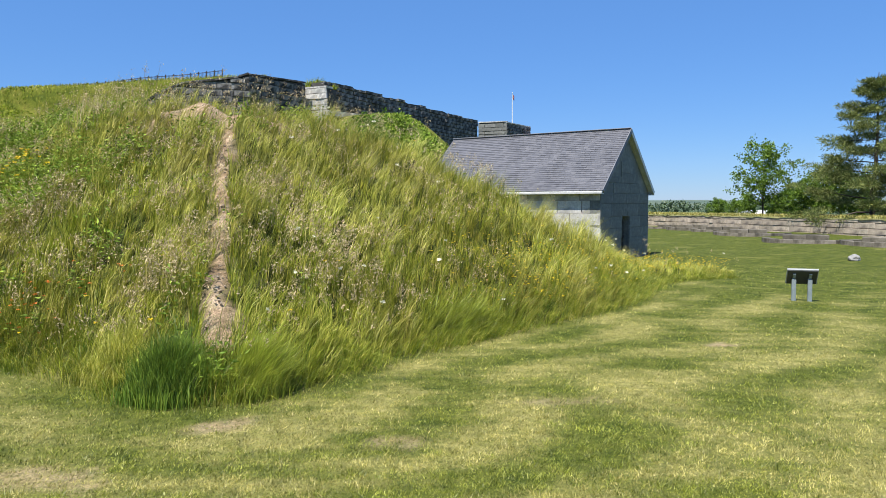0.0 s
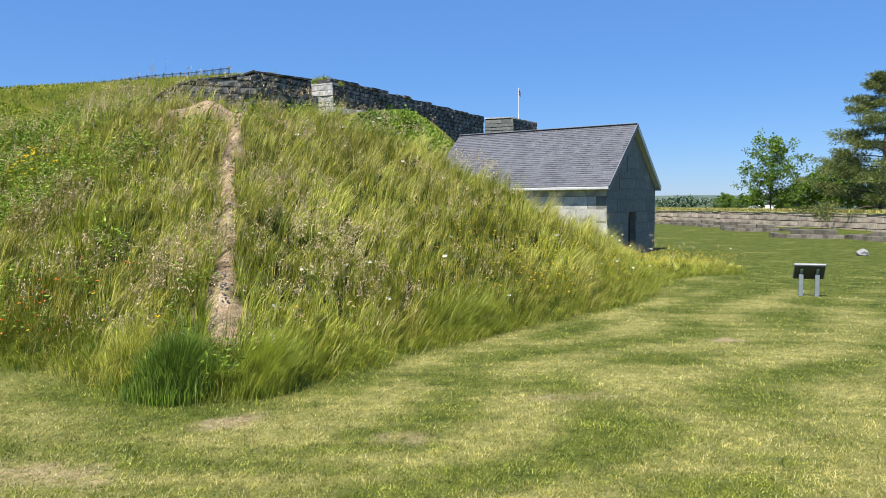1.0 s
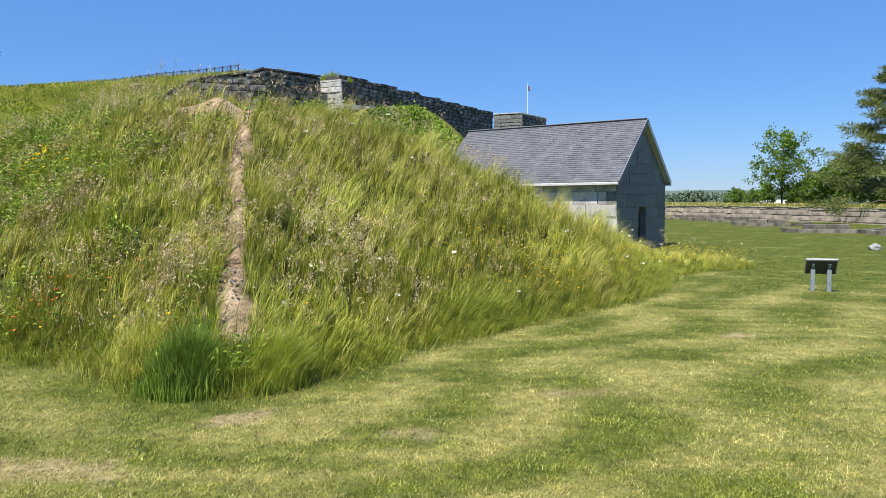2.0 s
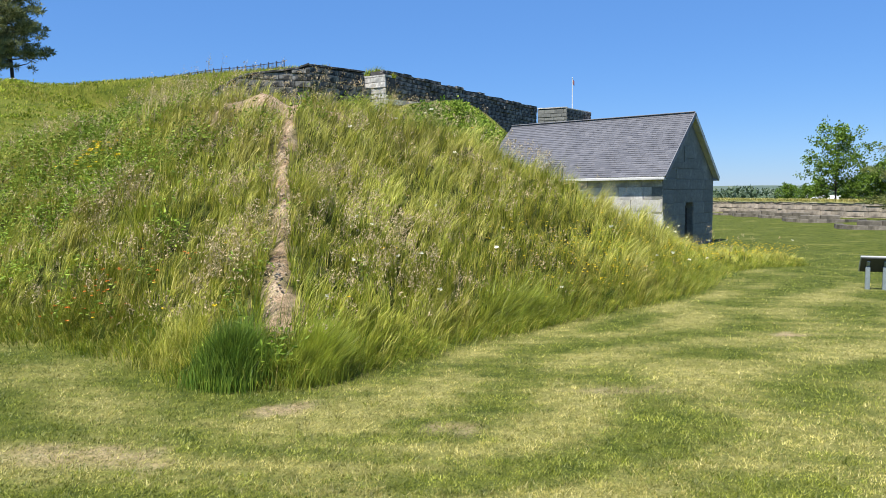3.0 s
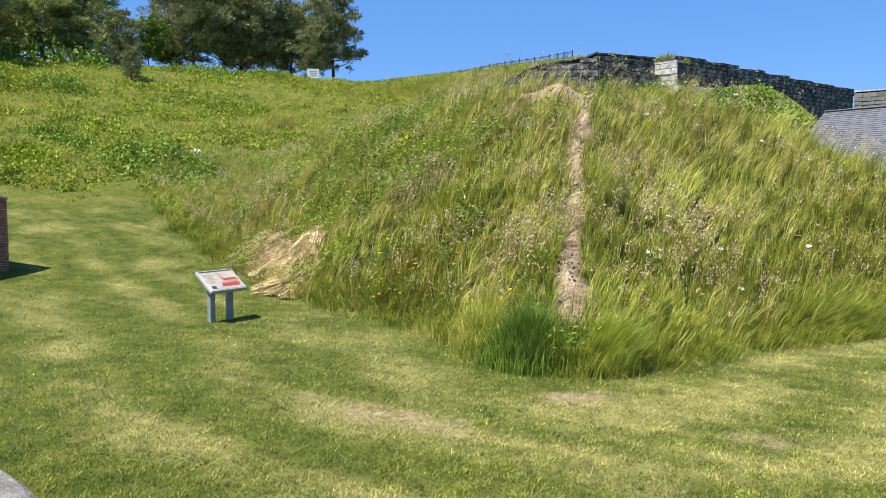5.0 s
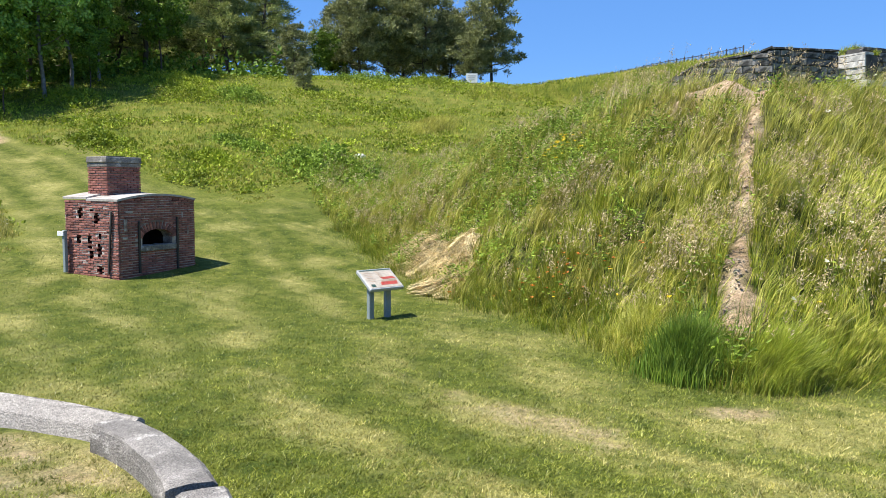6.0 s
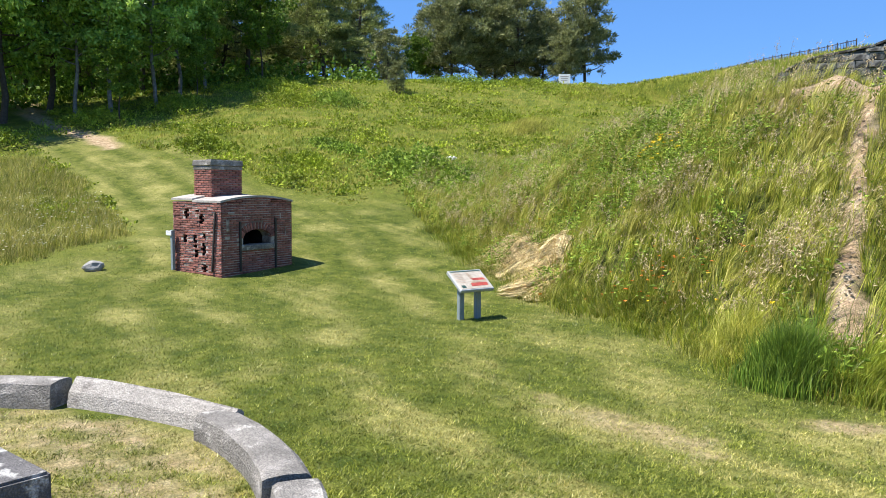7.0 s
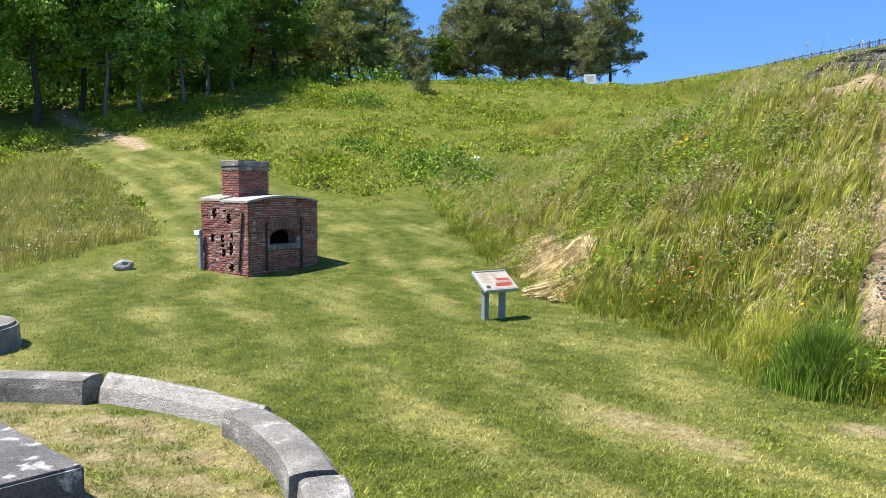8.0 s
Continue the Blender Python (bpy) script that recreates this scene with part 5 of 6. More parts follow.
def mound_grass():
    x, y, z, ins, r = mound_points(400000, 51)
    n = len(x)
    x, y, rnd = tufts(x, y, 0.28, 3, 0.4)
    z, ins = land(x, y)
    species = 0.5 * smooth(-x, 10.5, 14.5) + 1.0 * spot(x, y, -17.5, 21.0, 4.0, 1.3, 150) + 1.5 * spot(x, y, -7.2, 18.0, 1.5, 1.2) + 1.0 * spot(x, y, -3.6, 16.8, 0.9, 1.5) + 0.9 * spot(x, y, -2.1, 15.4, 0.9, 0.7) - 0.9 * spot(x, y, -7.6, 13.6, 1.8, 1.2) - 0.8 * spot(x, y, 0.8, 18.5, 1.4, 2.0) + waves(x, y, 2.6, 61) + 0.5 * waves(x, y, 0.9, 62) + 1.1 * (rnd[0] - 0.5) + r.normal(0, 0.12, n)
    left = -0.83 * (x + 3.2) + 0.55 * (y - 9.4)
    straw = straw_patch(x, y)
    lush = np.maximum(spot(x, y, -3.85, 10.25, 0.85, 0.6, 30), 0.0)
    lime = np.maximum(spot(x, y, -2.5, 10.6, 0.8, 0.62, 40), 0.7 * spot(x, y, 0.6, 15.2, 1.5, 0.5, 45))
    cut = spot(x, y, -13.6, 16.2, 1.6, 0.5, 150)
    tall = 0.50 + 0.17 * waves(x, y, 1.8, 63)
    tall = tall * (1 - 0.45 * smooth(0.62 * (x + 3.2) + 0.78 * (y - 9.4), 15, 20))
    tall = tall * (1 - 0.5 * np.exp(-((x + 5.6) / 1.5) ** 2 - ((y - 19.4) / 1.6) ** 2))
    edge = 0.55 + 0.45 * smooth(ins, 0.0, 0.7)
    at = np.column_stack([x, y, z - 0.02])
    h = tall * edge * r.uniform(0.6, 1.2, n) * (0.55 + 0.85 * rnd[1])
    is_lush = lush > r.uniform(0.1, 0.9, n)
    is_lime = ~is_lush & (lime > r.uniform(0.1, 0.9, n))
    is_straw = ~is_lush & ~is_lime & (straw > r.uniform(0.05, 1.15, n))
    bright = ~is_lush & ~is_lime & ~is_straw & (species + 0.35 * smooth(z, 2.5, 4.5) > 0.45)
    plain = ~(is_lush | is_lime | is_straw | bright)
    # tousled olive grass: locks lean different ways
    lock = waves(x, y, 1.3, 64)
    base_wind = wind(r, n, 0.24, 0.2) + np.column_stack([0.6 * (rnd[2] - 0.5), 0.6 * (rnd[3] - 0.5)]) + np.column_stack([0.22 * lock, 0.16 * waves(x, y, 1.1, 65)])
    for mask, name, mat, hh, w, lean, label in (
            (plain, "meadow_grass", L_OLIVE, h, 0.0092, base_wind, "tangled olive summer grass covering the mound"),
            (bright, "windblown_grass", L_BRIGHT, h * 1.3, 0.0095, wind(r, n, 0.52, 0.14) + np.column_stack([0.5 * (rnd[2] - 0.5), 0.5 * (rnd[3] - 0.5)]), "pale windblown grass in long locks on the mound"),
            (is_lush, "lush_grass", L_LUSH, 0.8 * r.uniform(0.4, 1.2, n), 0.008, wind(r, n, 0.10, 0.26), "dark upright clump of lush grass at the path's foot"),
            (is_lime, "lime_grass", L_LIME, 0.75 * r.uniform(0.6, 1.2, n), 0.010, wind(r, n, 0.42, 0.25), "bright yellow-green grass leaning over the mound's foot"),
            (is_straw, "straw_grass", L_STRAW, 0.30 * r.uniform(0.5, 1.4, n), 0.016, wind(r, n, 1.9, 0.22, (-0.55, -0.75)) + np.column_stack([0.9 * (rnd[2] - 0.5), 0.7 * (rnd[3] - 0.5)]), "flattened dead straw on the bank behind the panel")):
        a, hm, lm = keep(mask, at, hh, lean)
        stuff(name, blade_mesh(name, a, hm, w * np.random.RandomState(1).uniform(0.7, 1.3, len(a)), lm, mat, r), label, "grass")


def foot_grass():
    """Lush clumps beside the path's foot and grass that hangs over the mound's edge."""
    r = np.random.RandomState(66)

    def clump(name, cx, cy, rx, ry, turn, n, h, w, lean, spread, mat, label):
        a = radians(turn)
        u, v = r.normal(0, 0.5, n) * rx, r.normal(0, 0.5, n) * ry
        x, y = cx + u * math.cos(a) - v * math.sin(a), cy + u * math.sin(a) + v * math.cos(a)
        z, _ = land(x, y)
        k = np.clip(1.1 - 0.5 * np.hypot(u / rx, v / ry), 0.35, 1)
        stuff(name, blade_mesh(name, np.column_stack([x, y, z - 0.02]), h * k * r.uniform(0.5, 1.15, n), w * r.uniform(0.7, 1.3, n), wind(r, n, lean, spread), mat, r), label, "grass")
    clump("lush_grass", -3.85, 10.1, 0.5, 0.34, -10, 4200, 0.95, 0.011, 0.08, 0.2, L_LUSH, "dark lush grass clump beside the path's foot")
    clump("lime_grass", -2.65, 10.45, 0.5, 0.34, 55, 5000, 0.78, 0.0075, 0.32, 0.24, L_LIME, "bright green grass clump leaning from the path's foot")
    clump("lime_grass", 0.4, 14.9, 1.1, 0.4, 45, 4500, 0.6, 0.009, 0.8, 0.25, L_LIME, "yellow-green grass combed over the mound's foot")
    clump("straw_grass", -5.0, 11.2, 0.6, 0.4, -20, 3000, 0.75, 0.007, 0.35, 0.3, L_BRIGHT, "pale leaning grass beside the lush clump")
    clump("pale_grass", -30.9, 38.4, 1.1, 3.0, 12, 4200, 0.75, 0.02, 0.5, 0.25, L_BRIGHT, "pale dry grass streak on the ridge of the slope")
    n = 34000
    line = np.array(FOOT[3:22])
    run = np.concatenate([[0], np.cumsum(np.hypot(*np.diff(line, axis=0).T))])
    k = r.uniform(0, run[-1], n)
    x, y = np.interp(k, run, line[:, 0]), np.interp(k, run, line[:, 1])
    dx, dy = np.interp(k + 0.2, run, line[:, 0]) - np.interp(k - 0.2, run, line[:, 0]), np.interp(k + 0.2, run, line[:, 1]) - np.interp(k - 0.2, run, line[:, 1])
    q = np.hypot(dx, dy) + 1e-6
    inx, iny = -dy / q, dx / q
    off = 0.22 + r.normal(0, 0.26, n) + 0.16 * waves(x, y, 1.5, 67)
    x, y = x + inx * off, y + iny * off
    ok = straw_patch(x, y) < 0.15
    x, y, inx, iny = keep(ok, x, y, inx, iny)
    n = len(x)
    x, y, rnd = tufts(x, y, 0.22, 8, 0.4)
    z, _ = land(x, y)
    far_end = 1 - 0.45 * smooth(0.62 * (x + 3.2) + 0.78 * (y - 9.4), 15, 20)
    h = (0.22 + 0.3 * rnd[1]) * r.uniform(0.6, 1.2, n) * far_end
    lean = np.column_stack([-inx * 0.6, -iny * 0.6]) + wind(r, n, 0.3, 0.45)
    pick = rnd[0] + 0.25 * r.normal(0, 1, n)
    for mask, name, mat in ((pick < 0.12, "edge_grass", L_LUSH), ((pick >= 0.12) & (pick < 0.66), "edge_grass", L_OLIVE), (pick >= 0.7, "edge_grass", L_LIME)):
        stuff(name, blade_mesh(name, np.column_stack([x, y, z - 0.02])[mask], h[mask], 0.0075, lean[mask], mat, r), "grass hanging over the edge of the mown lawn", "grass")


def straw_sheaves():
    """Fallen dead grass combed down the bank in overlapping sheaves."""
    r = np.random.RandomState(68)
    n_s, per = 34, 240
    k = r.uniform(0, 1, n_s)
    cx, cy = np.interp(k, (0, 0.75, 1), (-14.6, -11.6, -10.9)) + r.normal(0, 0.15, n_s), np.interp(k, (0, 0.75, 1), (17.0, 15.3, 14.7)) + r.normal(0, 0.2, n_s)
    cx[:7], cy[:7] = -10.6 + r.normal(0, 0.25, 7), 14.1 + r.normal(0, 0.1, 7)
    way = np.radians(np.where(np.arange(n_s) < 7, 215, r.normal(232, 24, n_s)))
    length = r.uniform(0.5, 0.95, n_s)
    s = np.repeat(np.arange(n_s), per)
    m = len(s)
    across = r.normal(0, 0.16, m)
    a = way[s] + r.normal(0, 0.13, m)
    x, y = cx[s] - np.sin(way[s]) * across + r.normal(0, 0.05, m), cy[s] + np.cos(way[s]) * across + r.normal(0, 0.05, m)
    L = length[s] * r.uniform(0.5, 1.1, m)
    pts = []
    for f in (0.0, 0.35, 0.75, 1.0):
        px, py = x + np.cos(a) * L * f, y + np.sin(a) * L * f
        z, _ = land(px, py)
        pts.append(np.column_stack([px, py, z + 0.06 + (0.26 * math.sin(math.pi * min(1, f * 0.8 + 0.12))) * r.uniform(0.5, 1.1, m) * np.exp(-(across / 0.2) ** 2)]))
    side = np.column_stack([-np.sin(a), np.cos(a), r.uniform(-0.6, 0.6, m)]) * 0.007
    v = np.stack([q for p in pts for q in (p - side, p + side)], 1).reshape(-1, 3)
    b = (np.arange(m) * 8)[:, None, None]
    f = (b + np.array([[[0, 1, 3, 2], [2, 3, 5, 4], [4, 5, 7, 6]]])).reshape(-1, 4)
    stuff("straw_sheaves", mesh_from("straw_sheaves", v, f, L_STRAW), "fallen sheaves of dead straw on the bank behind the panel", "grass")


def seed_heads():
    x, y, z, ins, r = mound_points(52000, 52)
    n = len(x)
    patch = -1.2 * smooth(x, 0, 4) + waves(x, y, 2.1, 71) + 0.5 * waves(x, y, 0.8, 72) - 0.35 + 2.6 * spot(x, y, -4.7, 12.3, 0.9, 0.8, 20) + 1.8 * spot(x, y, -3.3, 14.0, 0.7, 0.7, 0) + 1.8 * spot(x, y, -2.2, 13.4, 1.1, 0.8, 0) + 1.6 * spot(x, y, -8.4, 15.2, 1.1, 0.7, 0) + 1.3 * spot(x, y, -16.5, 19.2, 2.0, 1.0, 150)
    ok = patch > r.uniform(-0.5, 1.5, n)
    x, y, z = x[ok], y[ok], z[ok]
    n = len(x)
    h = r.uniform(0.6, 1.0, n)
    lean = wind(r, n, 0.36, 0.2)
    foot = np.column_stack([x, y, z])
    tip = foot + np.column_stack([lean * h[:, None], h * 0.97])
    stuff("grass_stalks", blade_mesh("grass_stalks", foot, h, 0.005, lean, L_OLIVE, r), "thin flowering grass stalks on the mound", "grass")
    k = 12
    at = np.repeat(tip, k, 0) + r.normal(0, 1, (n * k, 3)) * np.array((0.035, 0.035, 0.06))
    al = np.repeat(np.column_stack([lean, np.full(n, 0.7)]), k, 0) + r.normal(0, 0.6, (n * k, 3))
    stuff("seed_heads", leaf_mesh("seed_heads", at, al, r.uniform(0.035, 0.075, n * k), r.uniform(0.012, 0.02, n * k), L_SEED, r), "pinkish-tan seed heads above the grass", "grass")


def weeds():
    x, y, z, ins, r = mound_points(64000, 53)
    n = len(x)
    u = -0.83 * (x + 3.2) + 0.55 * (y - 9.4)
    patch = waves(x, y, 2.4, 81) + 0.4 * waves(x, y, 0.8, 82) + 1.0 * smooth(u, 4, 9) * smooth(z, 1.2, 3.0) - 0.35 + 0.45 * smooth(-x, 7, 11) - 0.9 * smooth(x, -4, -1) + 1.2 * spot(x, y, -10.4, 17.8, 1.6, 1.1, 0) + 1.0 * spot(x, y, -11.5, 19.4, 2.4, 0.8, 150) + 0.9 * spot(x, y, -9.8, 14.4, 0.8, 0.5, 0)
    patch = np.maximum(patch, 0.8 * spot(x, y, -3.9, 10.0, 1.2, 0.5, 30)) - 2.0 * np.exp(-((x + 6.0) / 1.6) ** 2 - ((y - 19.4) / 1.6) ** 2)
    ok = patch > r.uniform(0.2, 1.4, n)
    x, y, z = x[ok], y[ok], z[ok]
    n = len(x)
    k = 9
    h = r.uniform(0.25, 0.7, n)
    stem = np.column_stack([x, y, z])
    at = np.repeat(stem, k, 0) + r.normal(0, 1, (n * k, 3)) * np.array((0.09, 0.09, 0)) + np.column_stack([np.zeros((n * k, 2)), np.repeat(h, k) * r.uniform(0.35, 1.05, n * k)])
    al = r.normal(0, 1, (n * k, 3)) * np.array((1, 1, 0.35)) + np.array((0, 0, 0.25))
    stuff("weeds", leaf_mesh("weeds", at, al, r.uniform(0.06, 0.13, n * k), r.uniform(0.025, 0.05, n * k), L_WEED, r), "leafy green weeds among the grass", "weeds")


def flowers():
    r = np.random.RandomState(54)

    def heads(name, x, y, h, size, petals, mat, label, dome):
        z, _ = land(x, y)
        n = len(x)
        c = np.column_stack([x, y, z + h])
        a = np.tile(np.linspace(0, 2 * np.pi, petals, endpoint=False), n) + np.repeat(r.uniform(0, 6, n), petals)
        al = np.column_stack([np.cos(a), np.sin(a), dome * r.uniform(-0.3, 1.0, n * petals)])
        s = np.repeat(size * r.uniform(0.7, 1.3, n), petals)
        stuff(name, leaf_mesh(name, np.repeat(c, petals, 0), al, s, s * 0.7, mat, r), label, "flowers")
    # yellow flowers thick along the foot of the right-hand face, thin elsewhere
    k = r.uniform(0, 1, 1000)
    x = np.interp(k, (0, 0.35, 0.6, 1), (0.6, 3.4, 6.6, 11.2)) + r.normal(0, 0.55, 1000)
    y = np.interp(k, (0, 0.35, 0.6, 1), (15.4, 18.4, 24.3, 28.6)) + r.normal(0.5, 0.7, 1000)
    x, y = keep(inside_distance(x, y, FOOT) > 0.1, x, y)
    heads("yellow_flowers", x, y, 0.45 + r.uniform(-0.15, 0.15, len(x)), 0.030, 5, L_YELLOW, "small yellow wildflowers along the mound's foot", 0.5)
    x, y, z, ins, _ = mound_points(90, 55)
    heads("yellow_flowers", x, y, np.full(len(x), 0.62), 0.04, 5, L_YELLOW, "scattered yellow wildflowers", 0.5)
    x, y = -9.8 + r.normal(0, 0.35, 26), 17.2 + r.normal(0, 0.25, 26)
    heads("yellow_flowers", x, y, np.full(26, 0.75), 0.05, 6, L_YELLOW, "cluster of golden flower heads on the slope", 0.6)
    x, y, z, ins, _ = mound_points(260, 56)
    ok = x > -4
    heads("white_flowers", x[ok], y[ok], np.full(ok.sum(), 0.72), 0.055, 9, L_WHITE, "round white seed clocks and umbels", 1.2)
    x, y = -7.2 + r.normal(0, 0.7, 45), 12.9 + r.normal(0, 0.35, 45)
    heads("orange_flowers", x, y, np.full(45, 0.45), 0.035, 6, L_ORANGE, "orange hawkweed flowers low on the bank", 0.4)
    # daisies in the bank beyond the furnace
    a, d = r.uniform(-80, -67, 520), r.uniform(25, 38, 520)
    ok = covers(np.sin(np.radians(a)) * d, np.cos(np.radians(a)) * d)[0]["meadow"] > 0.7
    a, d = a[ok], d[ok]
    heads("daisies", np.sin(np.radians(a)) * d, np.cos(np.radians(a)) * d, np.full(len(a), 0.36), 0.03, 7, L_WHITE, "white daisies in the tall grass bank", 0.3)


def shrubs():
    r = np.random.RandomState(57)

    def clump(name, cx, cy, rx, ry, h, n, mat, leaf, label):
        x, y = cx + r.normal(0, rx * 0.5, n), cy + r.normal(0, ry * 0.5, n)
        z, _ = land(x, y)
        k = np.clip(1 - ((x - cx) / (rx * 1.3)) ** 2 - ((y - cy) / (ry * 1.3)) ** 2, 0.1, 1)
        lump = 0.75 + 0.35 * waves(x, y, 1.4, 91)
        at = np.column_stack([x, y, z + h * k * lump * r.uniform(0.15, 1, n) ** 0.6])
        tagged(new(name, leaf_mesh(name, at, r.normal(0, 1, (n, 3)) + np.array((0, 0, 0.3)), leaf * r.uniform(0.6, 1.3, n), leaf * 0.6 * r.uniform(0.6, 1.2, n), mat, r)), label, "shrub", kind="stuff")
    clump("shrub", -27.5, 25.6, 3.0, 2.0, 1.3, 5200, L_WEED, 0.18, "dense green shrubs where the mound meets the hollow")
    clump("shrub", -24.5, 25.0, 1.6, 1.6, 1.0, 1600, L_WEED, 0.2, "low leafy shrubs at the mound's end")
    # bright shrubs below the fort wall
    for i, (x, y, rx, ry, h) in enumerate(((-5.5, 54.5, 2.2, 2.5, 1.7), (-3.0, 53.5, 2.4, 2.5, 1.7), (-1.0, 51.5, 2.2, 2.3, 1.6), (-4.0, 51.0, 3.0, 2.0, 1.4), (0.2, 49.2, 1.8, 2.0, 1.4), (-7.5, 55.0, 1.8, 2.0, 1.3))):
        clump("shrub", x, y, rx, ry, h * 0.85, 2800, L_WEED if i % 3 else L_SHRUB, 0.24, "bright green shrubs below the fort wall")
    # field plants over the hillside
    n = 66000
    a, d = r.uniform(-74, -27, n), r.uniform(30, 76, n)
    x, y = np.sin(np.radians(a)) * d, np.cos(np.radians(a)) * d
    cov, z, ins = covers(x, y)
    _, _, cell = tufts(x + 1.2 * waves(x, y, 5, 97), y + 1.2 * waves(x, y, 5, 98), 2.3, 9)
    patch = 0.35 * waves(x, y, 9, 95) + 1.5 * (cell[0] - 0.35) + 0.3 * waves(x, y, 1.1, 96)
    ok = (cov["meadow"] > 0.6) & (ins < 0) & (patch > r.uniform(0.0, 1.3, n)) & (cov["dirt"] < 0.3)
    x, y, z, patch = keep(ok, x, y, z, patch)
    n = len(x)
    k = 3
    at = np.repeat(np.column_stack([x, y, z]), k, 0) + np.abs(r.normal(0, 1, (n * k, 3))) * np.array((0.2, 0.2, 0)) + np.column_stack([np.zeros((n * k, 2)), np.repeat(np.clip(patch, 0.1, 1.2), k) * 0.2 * r.uniform(0, 1, n * k)])
    stuff("field_plants", leaf_mesh("field_plants", at, r.normal(0, 1, (n * k, 3)) + np.array((0, 0, 0.7)), r.uniform(0.1, 0.26, n * k), r.uniform(0.06, 0.14, n * k), L_FIELD, r), "fern and bramble growth over the sunny hillside", "plants")
    n = 120000
    a, d = r.uniform(-74, -27, n), 1 / r.uniform(1 / 80.0, 1 / 30.0, n)
    x, y = np.sin(np.radians(a)) * d, np.cos(np.radians(a)) * d
    x, y, rnd = tufts(x, y, 0.7, 6, 0.3)
    cov, z, ins = covers(x, y)
    ok = (cov["meadow"] > 0.5) & (ins < 0.2) & (cov["dirt"] < 0.3)
    x, y, z, t0, t1, edge = keep(ok, x, y, z, rnd[0], rnd[1], 0.25 + 0.75 * smooth(cov["meadow"], 0.5, 1.0))
    n = len(x)
    for mask, mat in ((t0 < 0.55, L_OLIVE), ((t0 >= 0.55) & (t0 < 0.68), L_BRIGHT), (t0 >= 0.68, L_LIME)):
        m = int(mask.sum())
        stuff("hill_grass", blade_mesh("hill_grass", np.column_stack([x, y, z])[mask], edge[mask] * (0.12 + 0.17 * t1[mask]) * r.uniform(0.6, 1.2, m), 0.018, wind(r, m, 0.35, 0.45), mat, r), "rough grass on the sunny hillside", "grass")
    for i, (az, d, rx, ry, h) in enumerate(((-53.2, 56, 2.6, 1.6, 1.0), (-56.6, 56.5, 2.6, 1.6, 1.1), (-57.5, 62, 3.5, 2.0, 1.0), (-62.8, 44.5, 2.6, 1.2, 0.7), (-53.2, 42.8, 2.2, 0.8, 0.5), (-55.4, 39.8, 1.6, 0.8, 0.5), (-64.5, 58, 4.0, 2.0, 1.0), (-70.0, 57, 3.0, 2.5, 1.0), (-44, 69, 5, 2, 0.9), (-39, 69, 4, 2, 0.8), (-76.5, 52, 3.5, 2.5, 1.2), (-79, 48, 3, 2, 1.2))):
        clump("shrub", *polar(az, d), rx, ry, h, 2600, L_FIELD if i % 4 else L_WEED, 0.17, "low bright bushes on the hillside")


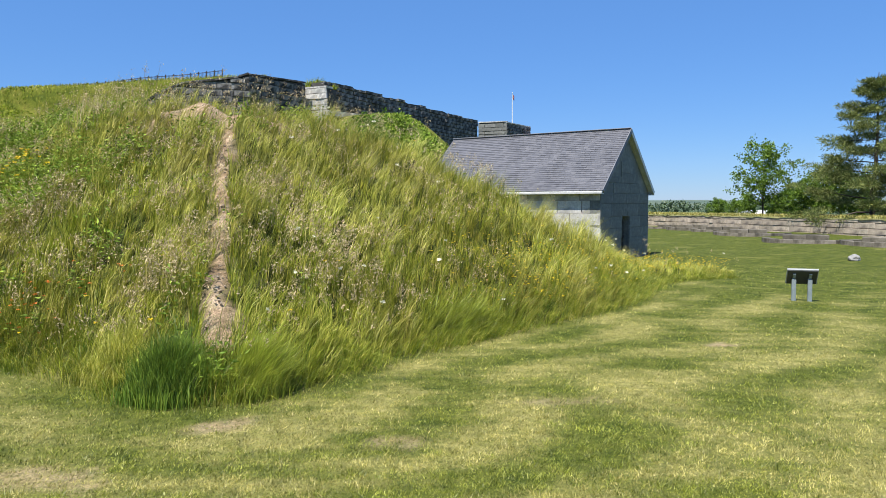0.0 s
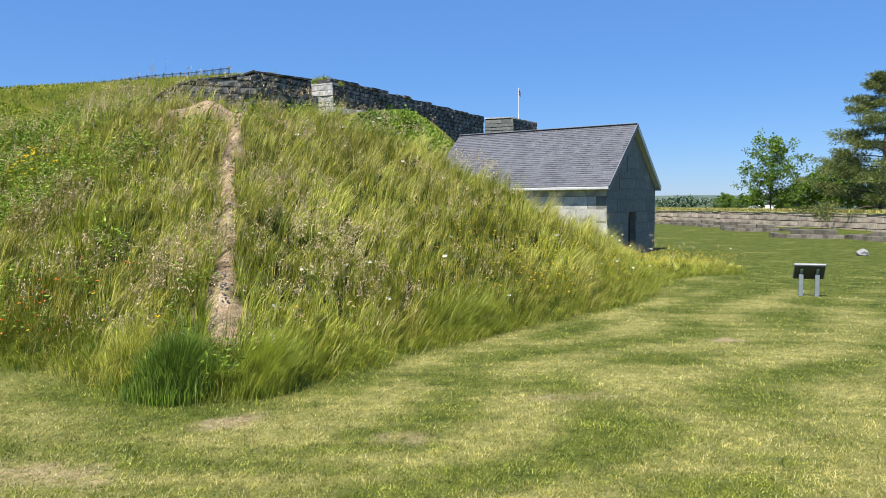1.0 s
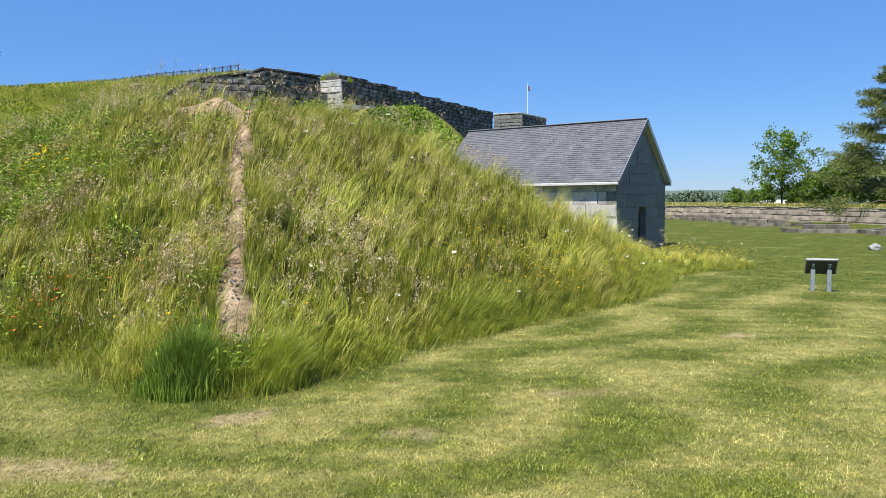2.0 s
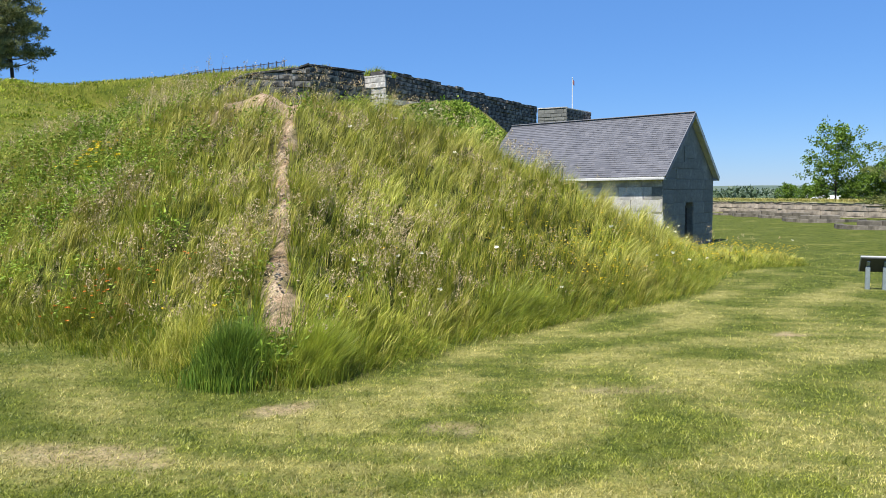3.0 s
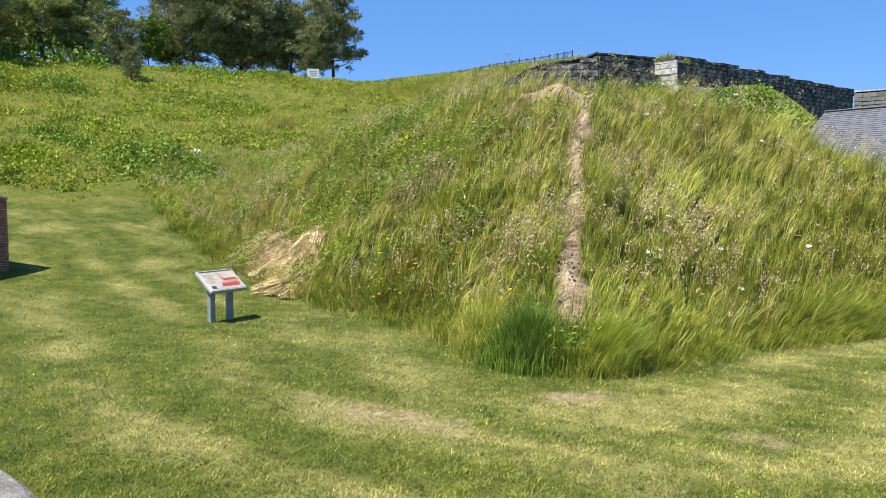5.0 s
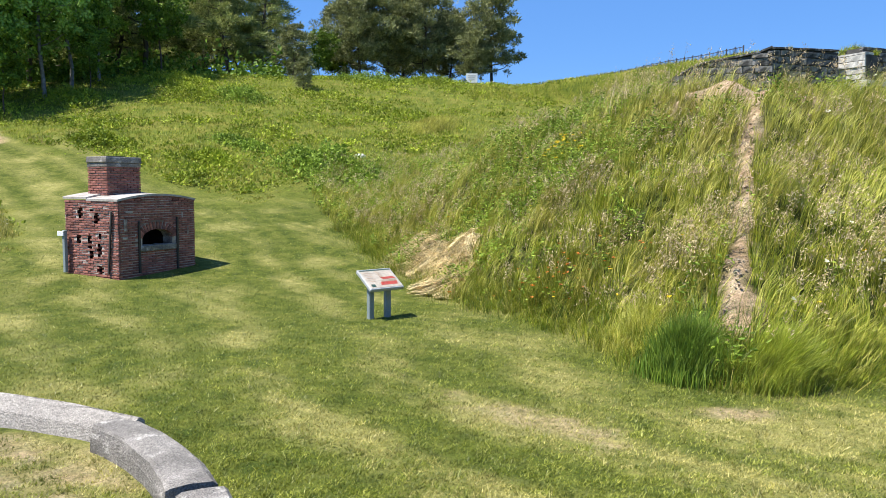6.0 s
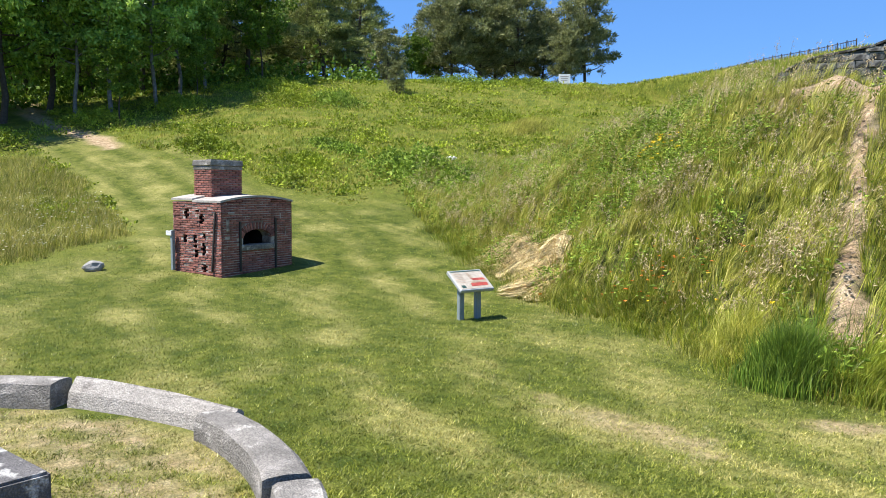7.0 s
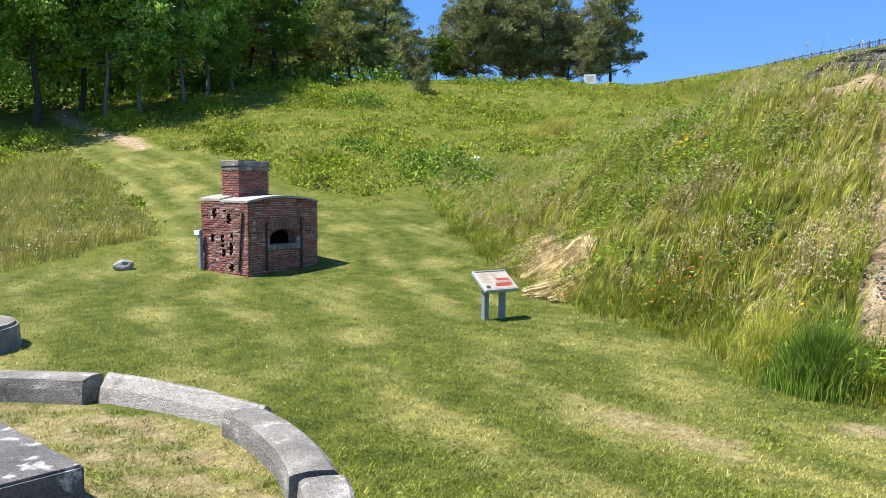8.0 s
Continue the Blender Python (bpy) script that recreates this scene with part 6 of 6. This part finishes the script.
def bank_grass():
    r = np.random.RandomState(58)
    n = 66000
    a, d = r.uniform(-83, -64, n), r.uniform(22, 48, n)
    x, y = np.sin(np.radians(a)) * d, np.cos(np.radians(a)) * d
    cov, z, ins = covers(x, y)
    ok = (cov["meadow"] > 0.55) & (ins < 0)
    x, y, z, edge = keep(ok, x, y, z, 0.2 + 0.8 * smooth(cov["meadow"], 0.5, 1.0))
    n = len(x)
    stuff("bank_grass", blade_mesh("bank_grass", np.column_stack([x, y, z]), 0.42 * edge * r.uniform(0.5, 1.2, n), 0.014, wind(r, n, 0.3, 0.3), L_BANK, r), "tall grass bank beside the mown way", "grass")
    # grass on the hill's crest, the rampart top and the wall tops
    n = 46000
    a, d = r.uniform(-36, -9, n), r.uniform(50, 68, n)
    x, y = np.sin(np.radians(a)) * d, np.cos(np.radians(a)) * d
    z, ins = land(x, y)
    ok = z > 9.5
    x, y, z = keep(ok, x, y, z)
    n = len(x)
    stuff("rampart_grass", blade_mesh("rampart_grass", np.column_stack([x, y, z]), 0.22 * r.uniform(0.5, 1.3, n), 0.03, wind(r, n, 0.3, 0.3), L_OLIVE, r), "grass along the rampart top", "grass")
    # turf hanging over the low river wall
    n = 14000
    k = r.uniform(0, 1, n)
    p, q = np.array((40.5, 43.5)), np.array((25.0, 97.0))
    xy = p + (q - p) * k[:, None] + np.array((0.96, 0.28)) * r.uniform(-0.05, 1.5, n)[:, None]
    stuff("wall_turf", blade_mesh("wall_turf", np.column_stack([xy, np.full(n, 1.5)]), 0.3 * r.uniform(0.4, 1.2, n), 0.05, r.normal(0, 0.5, (n, 2)), L_LAWNDRY, r), "dry turf on top of the low wall", "grass")
    n = 2600
    x, y = r.uniform(-12.0, -8.6, n), r.uniform(60.3, 63.0, n)
    stuff("wall_top_grass", blade_mesh("wall_top_grass", np.column_stack([x, y, np.full(n, 12.1)]), 1.0 * r.uniform(0.5, 1.2, n) * (1 - np.abs(x + 10.3) / 2.6), 0.04, wind(r, n, 0.2, 0.4), L_LIME, r), "bright grass tuft on the fort wall's top", "grass")
    # tall weeds that stand above the mound's crest
    x, y = -8.6 + r.normal(0, 0.7, 46), 18.9 + r.normal(0, 0.4, 46)
    z, _ = land(x, y)
    h = r.uniform(0.9, 1.5, 46)
    foot = np.column_stack([x, y, z])
    ln = wind(r, 46, 0.1, 0.12)
    stuff("tall_weeds", blade_mesh("tall_weeds", foot, h, 0.011, ln, L_SEED, r), "tall dry weed stalks on the crest", "weeds")
    top = np.repeat(foot + np.column_stack([ln * h[:, None], h * 0.9]), 14, 0) + r.normal(0, 1, (46 * 14, 3)) * np.array((0.03, 0.03, 0.10))
    stuff("weed_heads", leaf_mesh("weed_heads", top, r.normal(0, 1, (len(top), 3)), 0.04, 0.016, L_SEED, r), "dry weed heads on the crest", "weeds")


def lawn_blades():
    r = np.random.RandomState(59)
    n = 520000
    a = r.uniform(-80, 34, n)
    d = 1 / r.uniform(1 / 36.0, 1 / 5.2, n)
    x, y = np.sin(np.radians(a)) * d, np.cos(np.radians(a)) * d
    x, y, rnd = tufts(x, y, 0.08, 5, 0.3)
    cov, z, ins = covers(x, y)
    ring = np.hypot(x - CIRCLE[0], y - CIRCLE[1])
    ok = (ins < 0.15) & (cov["meadow"] < 0.6) & (cov["dirt"] < r.uniform(0.05, 0.75, n)) & ~((ring > 4.26) & (ring < 4.78) & (y > -0.5)) & ~((x > -9.0) & (x < -6.4) & (y < 1.95) & (y > -1))
    x, y, z, d, dry, t0, t1 = keep(ok, x, y, z, d, cov["dry"], rnd[0], rnd[1])
    n = len(x)
    is_dry = dry * 1.1 + 0.5 * (t0 - 0.5) > r.uniform(0.28, 0.8, n)
    h = (0.027 + 0.011 * waves(x, y, 0.5, 99)) * r.uniform(0.6, 1.5, n) * (0.75 + 0.5 * t1)
    at = np.column_stack([x, y, z - 0.004])
    for mask, name, mat, label in ((~is_dry, "lawn_grass", L_LAWN, "short mown green lawn grass"), (is_dry, "dry_lawn_grass", L_LAWNDRY, "short mown sun-bleached lawn grass")):
        p, hh, dd = keep(mask, at, h, d)
        m = len(p)
        b = r.uniform(0, 2 * np.pi, m)
        side = np.column_stack([np.cos(b), np.sin(b), np.zeros(m)]) * (0.0018 + 0.00034 * dd)[:, None]
        lean = np.column_stack([r.normal(0.15, 0.6, (m, 2)) * hh[:, None], hh])
        v = np.stack([p - side, p + side, p + lean], 1).reshape(-1, 3)
        stuff(name, mesh_from(name, v, np.arange(3 * m).reshape(m, 3), mat), label, "grass")


def path_stones():
    """Pebbles and clods on the worn path and its top."""
    r = np.random.RandomState(60)
    me = []
    for s in range(4):
        bm = bmesh.new()
        bmesh.ops.create_icosphere(bm, subdivisions=1, radius=1)
        q = random.Random(s)
        for v in bm.verts:
            v.co = Vector((v.co.x, v.co.y * q.uniform(0.6, 1), v.co.z * 0.6)) * q.uniform(0.75, 1.2)
        m = bpy.data.meshes.new("pebble")
        bm.to_mesh(m)
        bm.free()
        m.materials.append(M_CLOD)
        me.append(m)
    k = r.uniform(0, 1, 200)
    line = np.array(PATH_LINE)
    x = np.interp(k, np.linspace(0, 1, len(line)), line[:, 0]) + r.normal(0, 0.075, 200)
    y = np.interp(k, np.linspace(0, 1, len(line)), line[:, 1]) + r.normal(0, 0.08, 200)
    x[150:], y[150:] = -5.4 + r.normal(0, 0.8, 50), 18.1 + r.normal(0, 0.35, 50)
    for i in range(200):
        ob = tagged(new("pebble", me[i % 4]), "tan clod of earth on the worn path", "stone", "clods on the path")
        s = r.uniform(0.010, 0.038)
        ob.matrix_world = pose(x[i], y[i], z_at(x[i], y[i]) + s * 0.25, 0, 0, r.uniform(0, 360)) @ Matrix.Scale(s, 4)


M_CLOD = material("dry_earth", ((0.34, 0.25, 0.175), (0.52, 0.42, 0.31)), 14, 0.95, 0.5, 60, spread=0.25)
mound_grass()
foot_grass()
straw_sheaves()
seed_heads()
weeds()
flowers()
shrubs()
bank_grass()
lawn_blades()
path_stones()
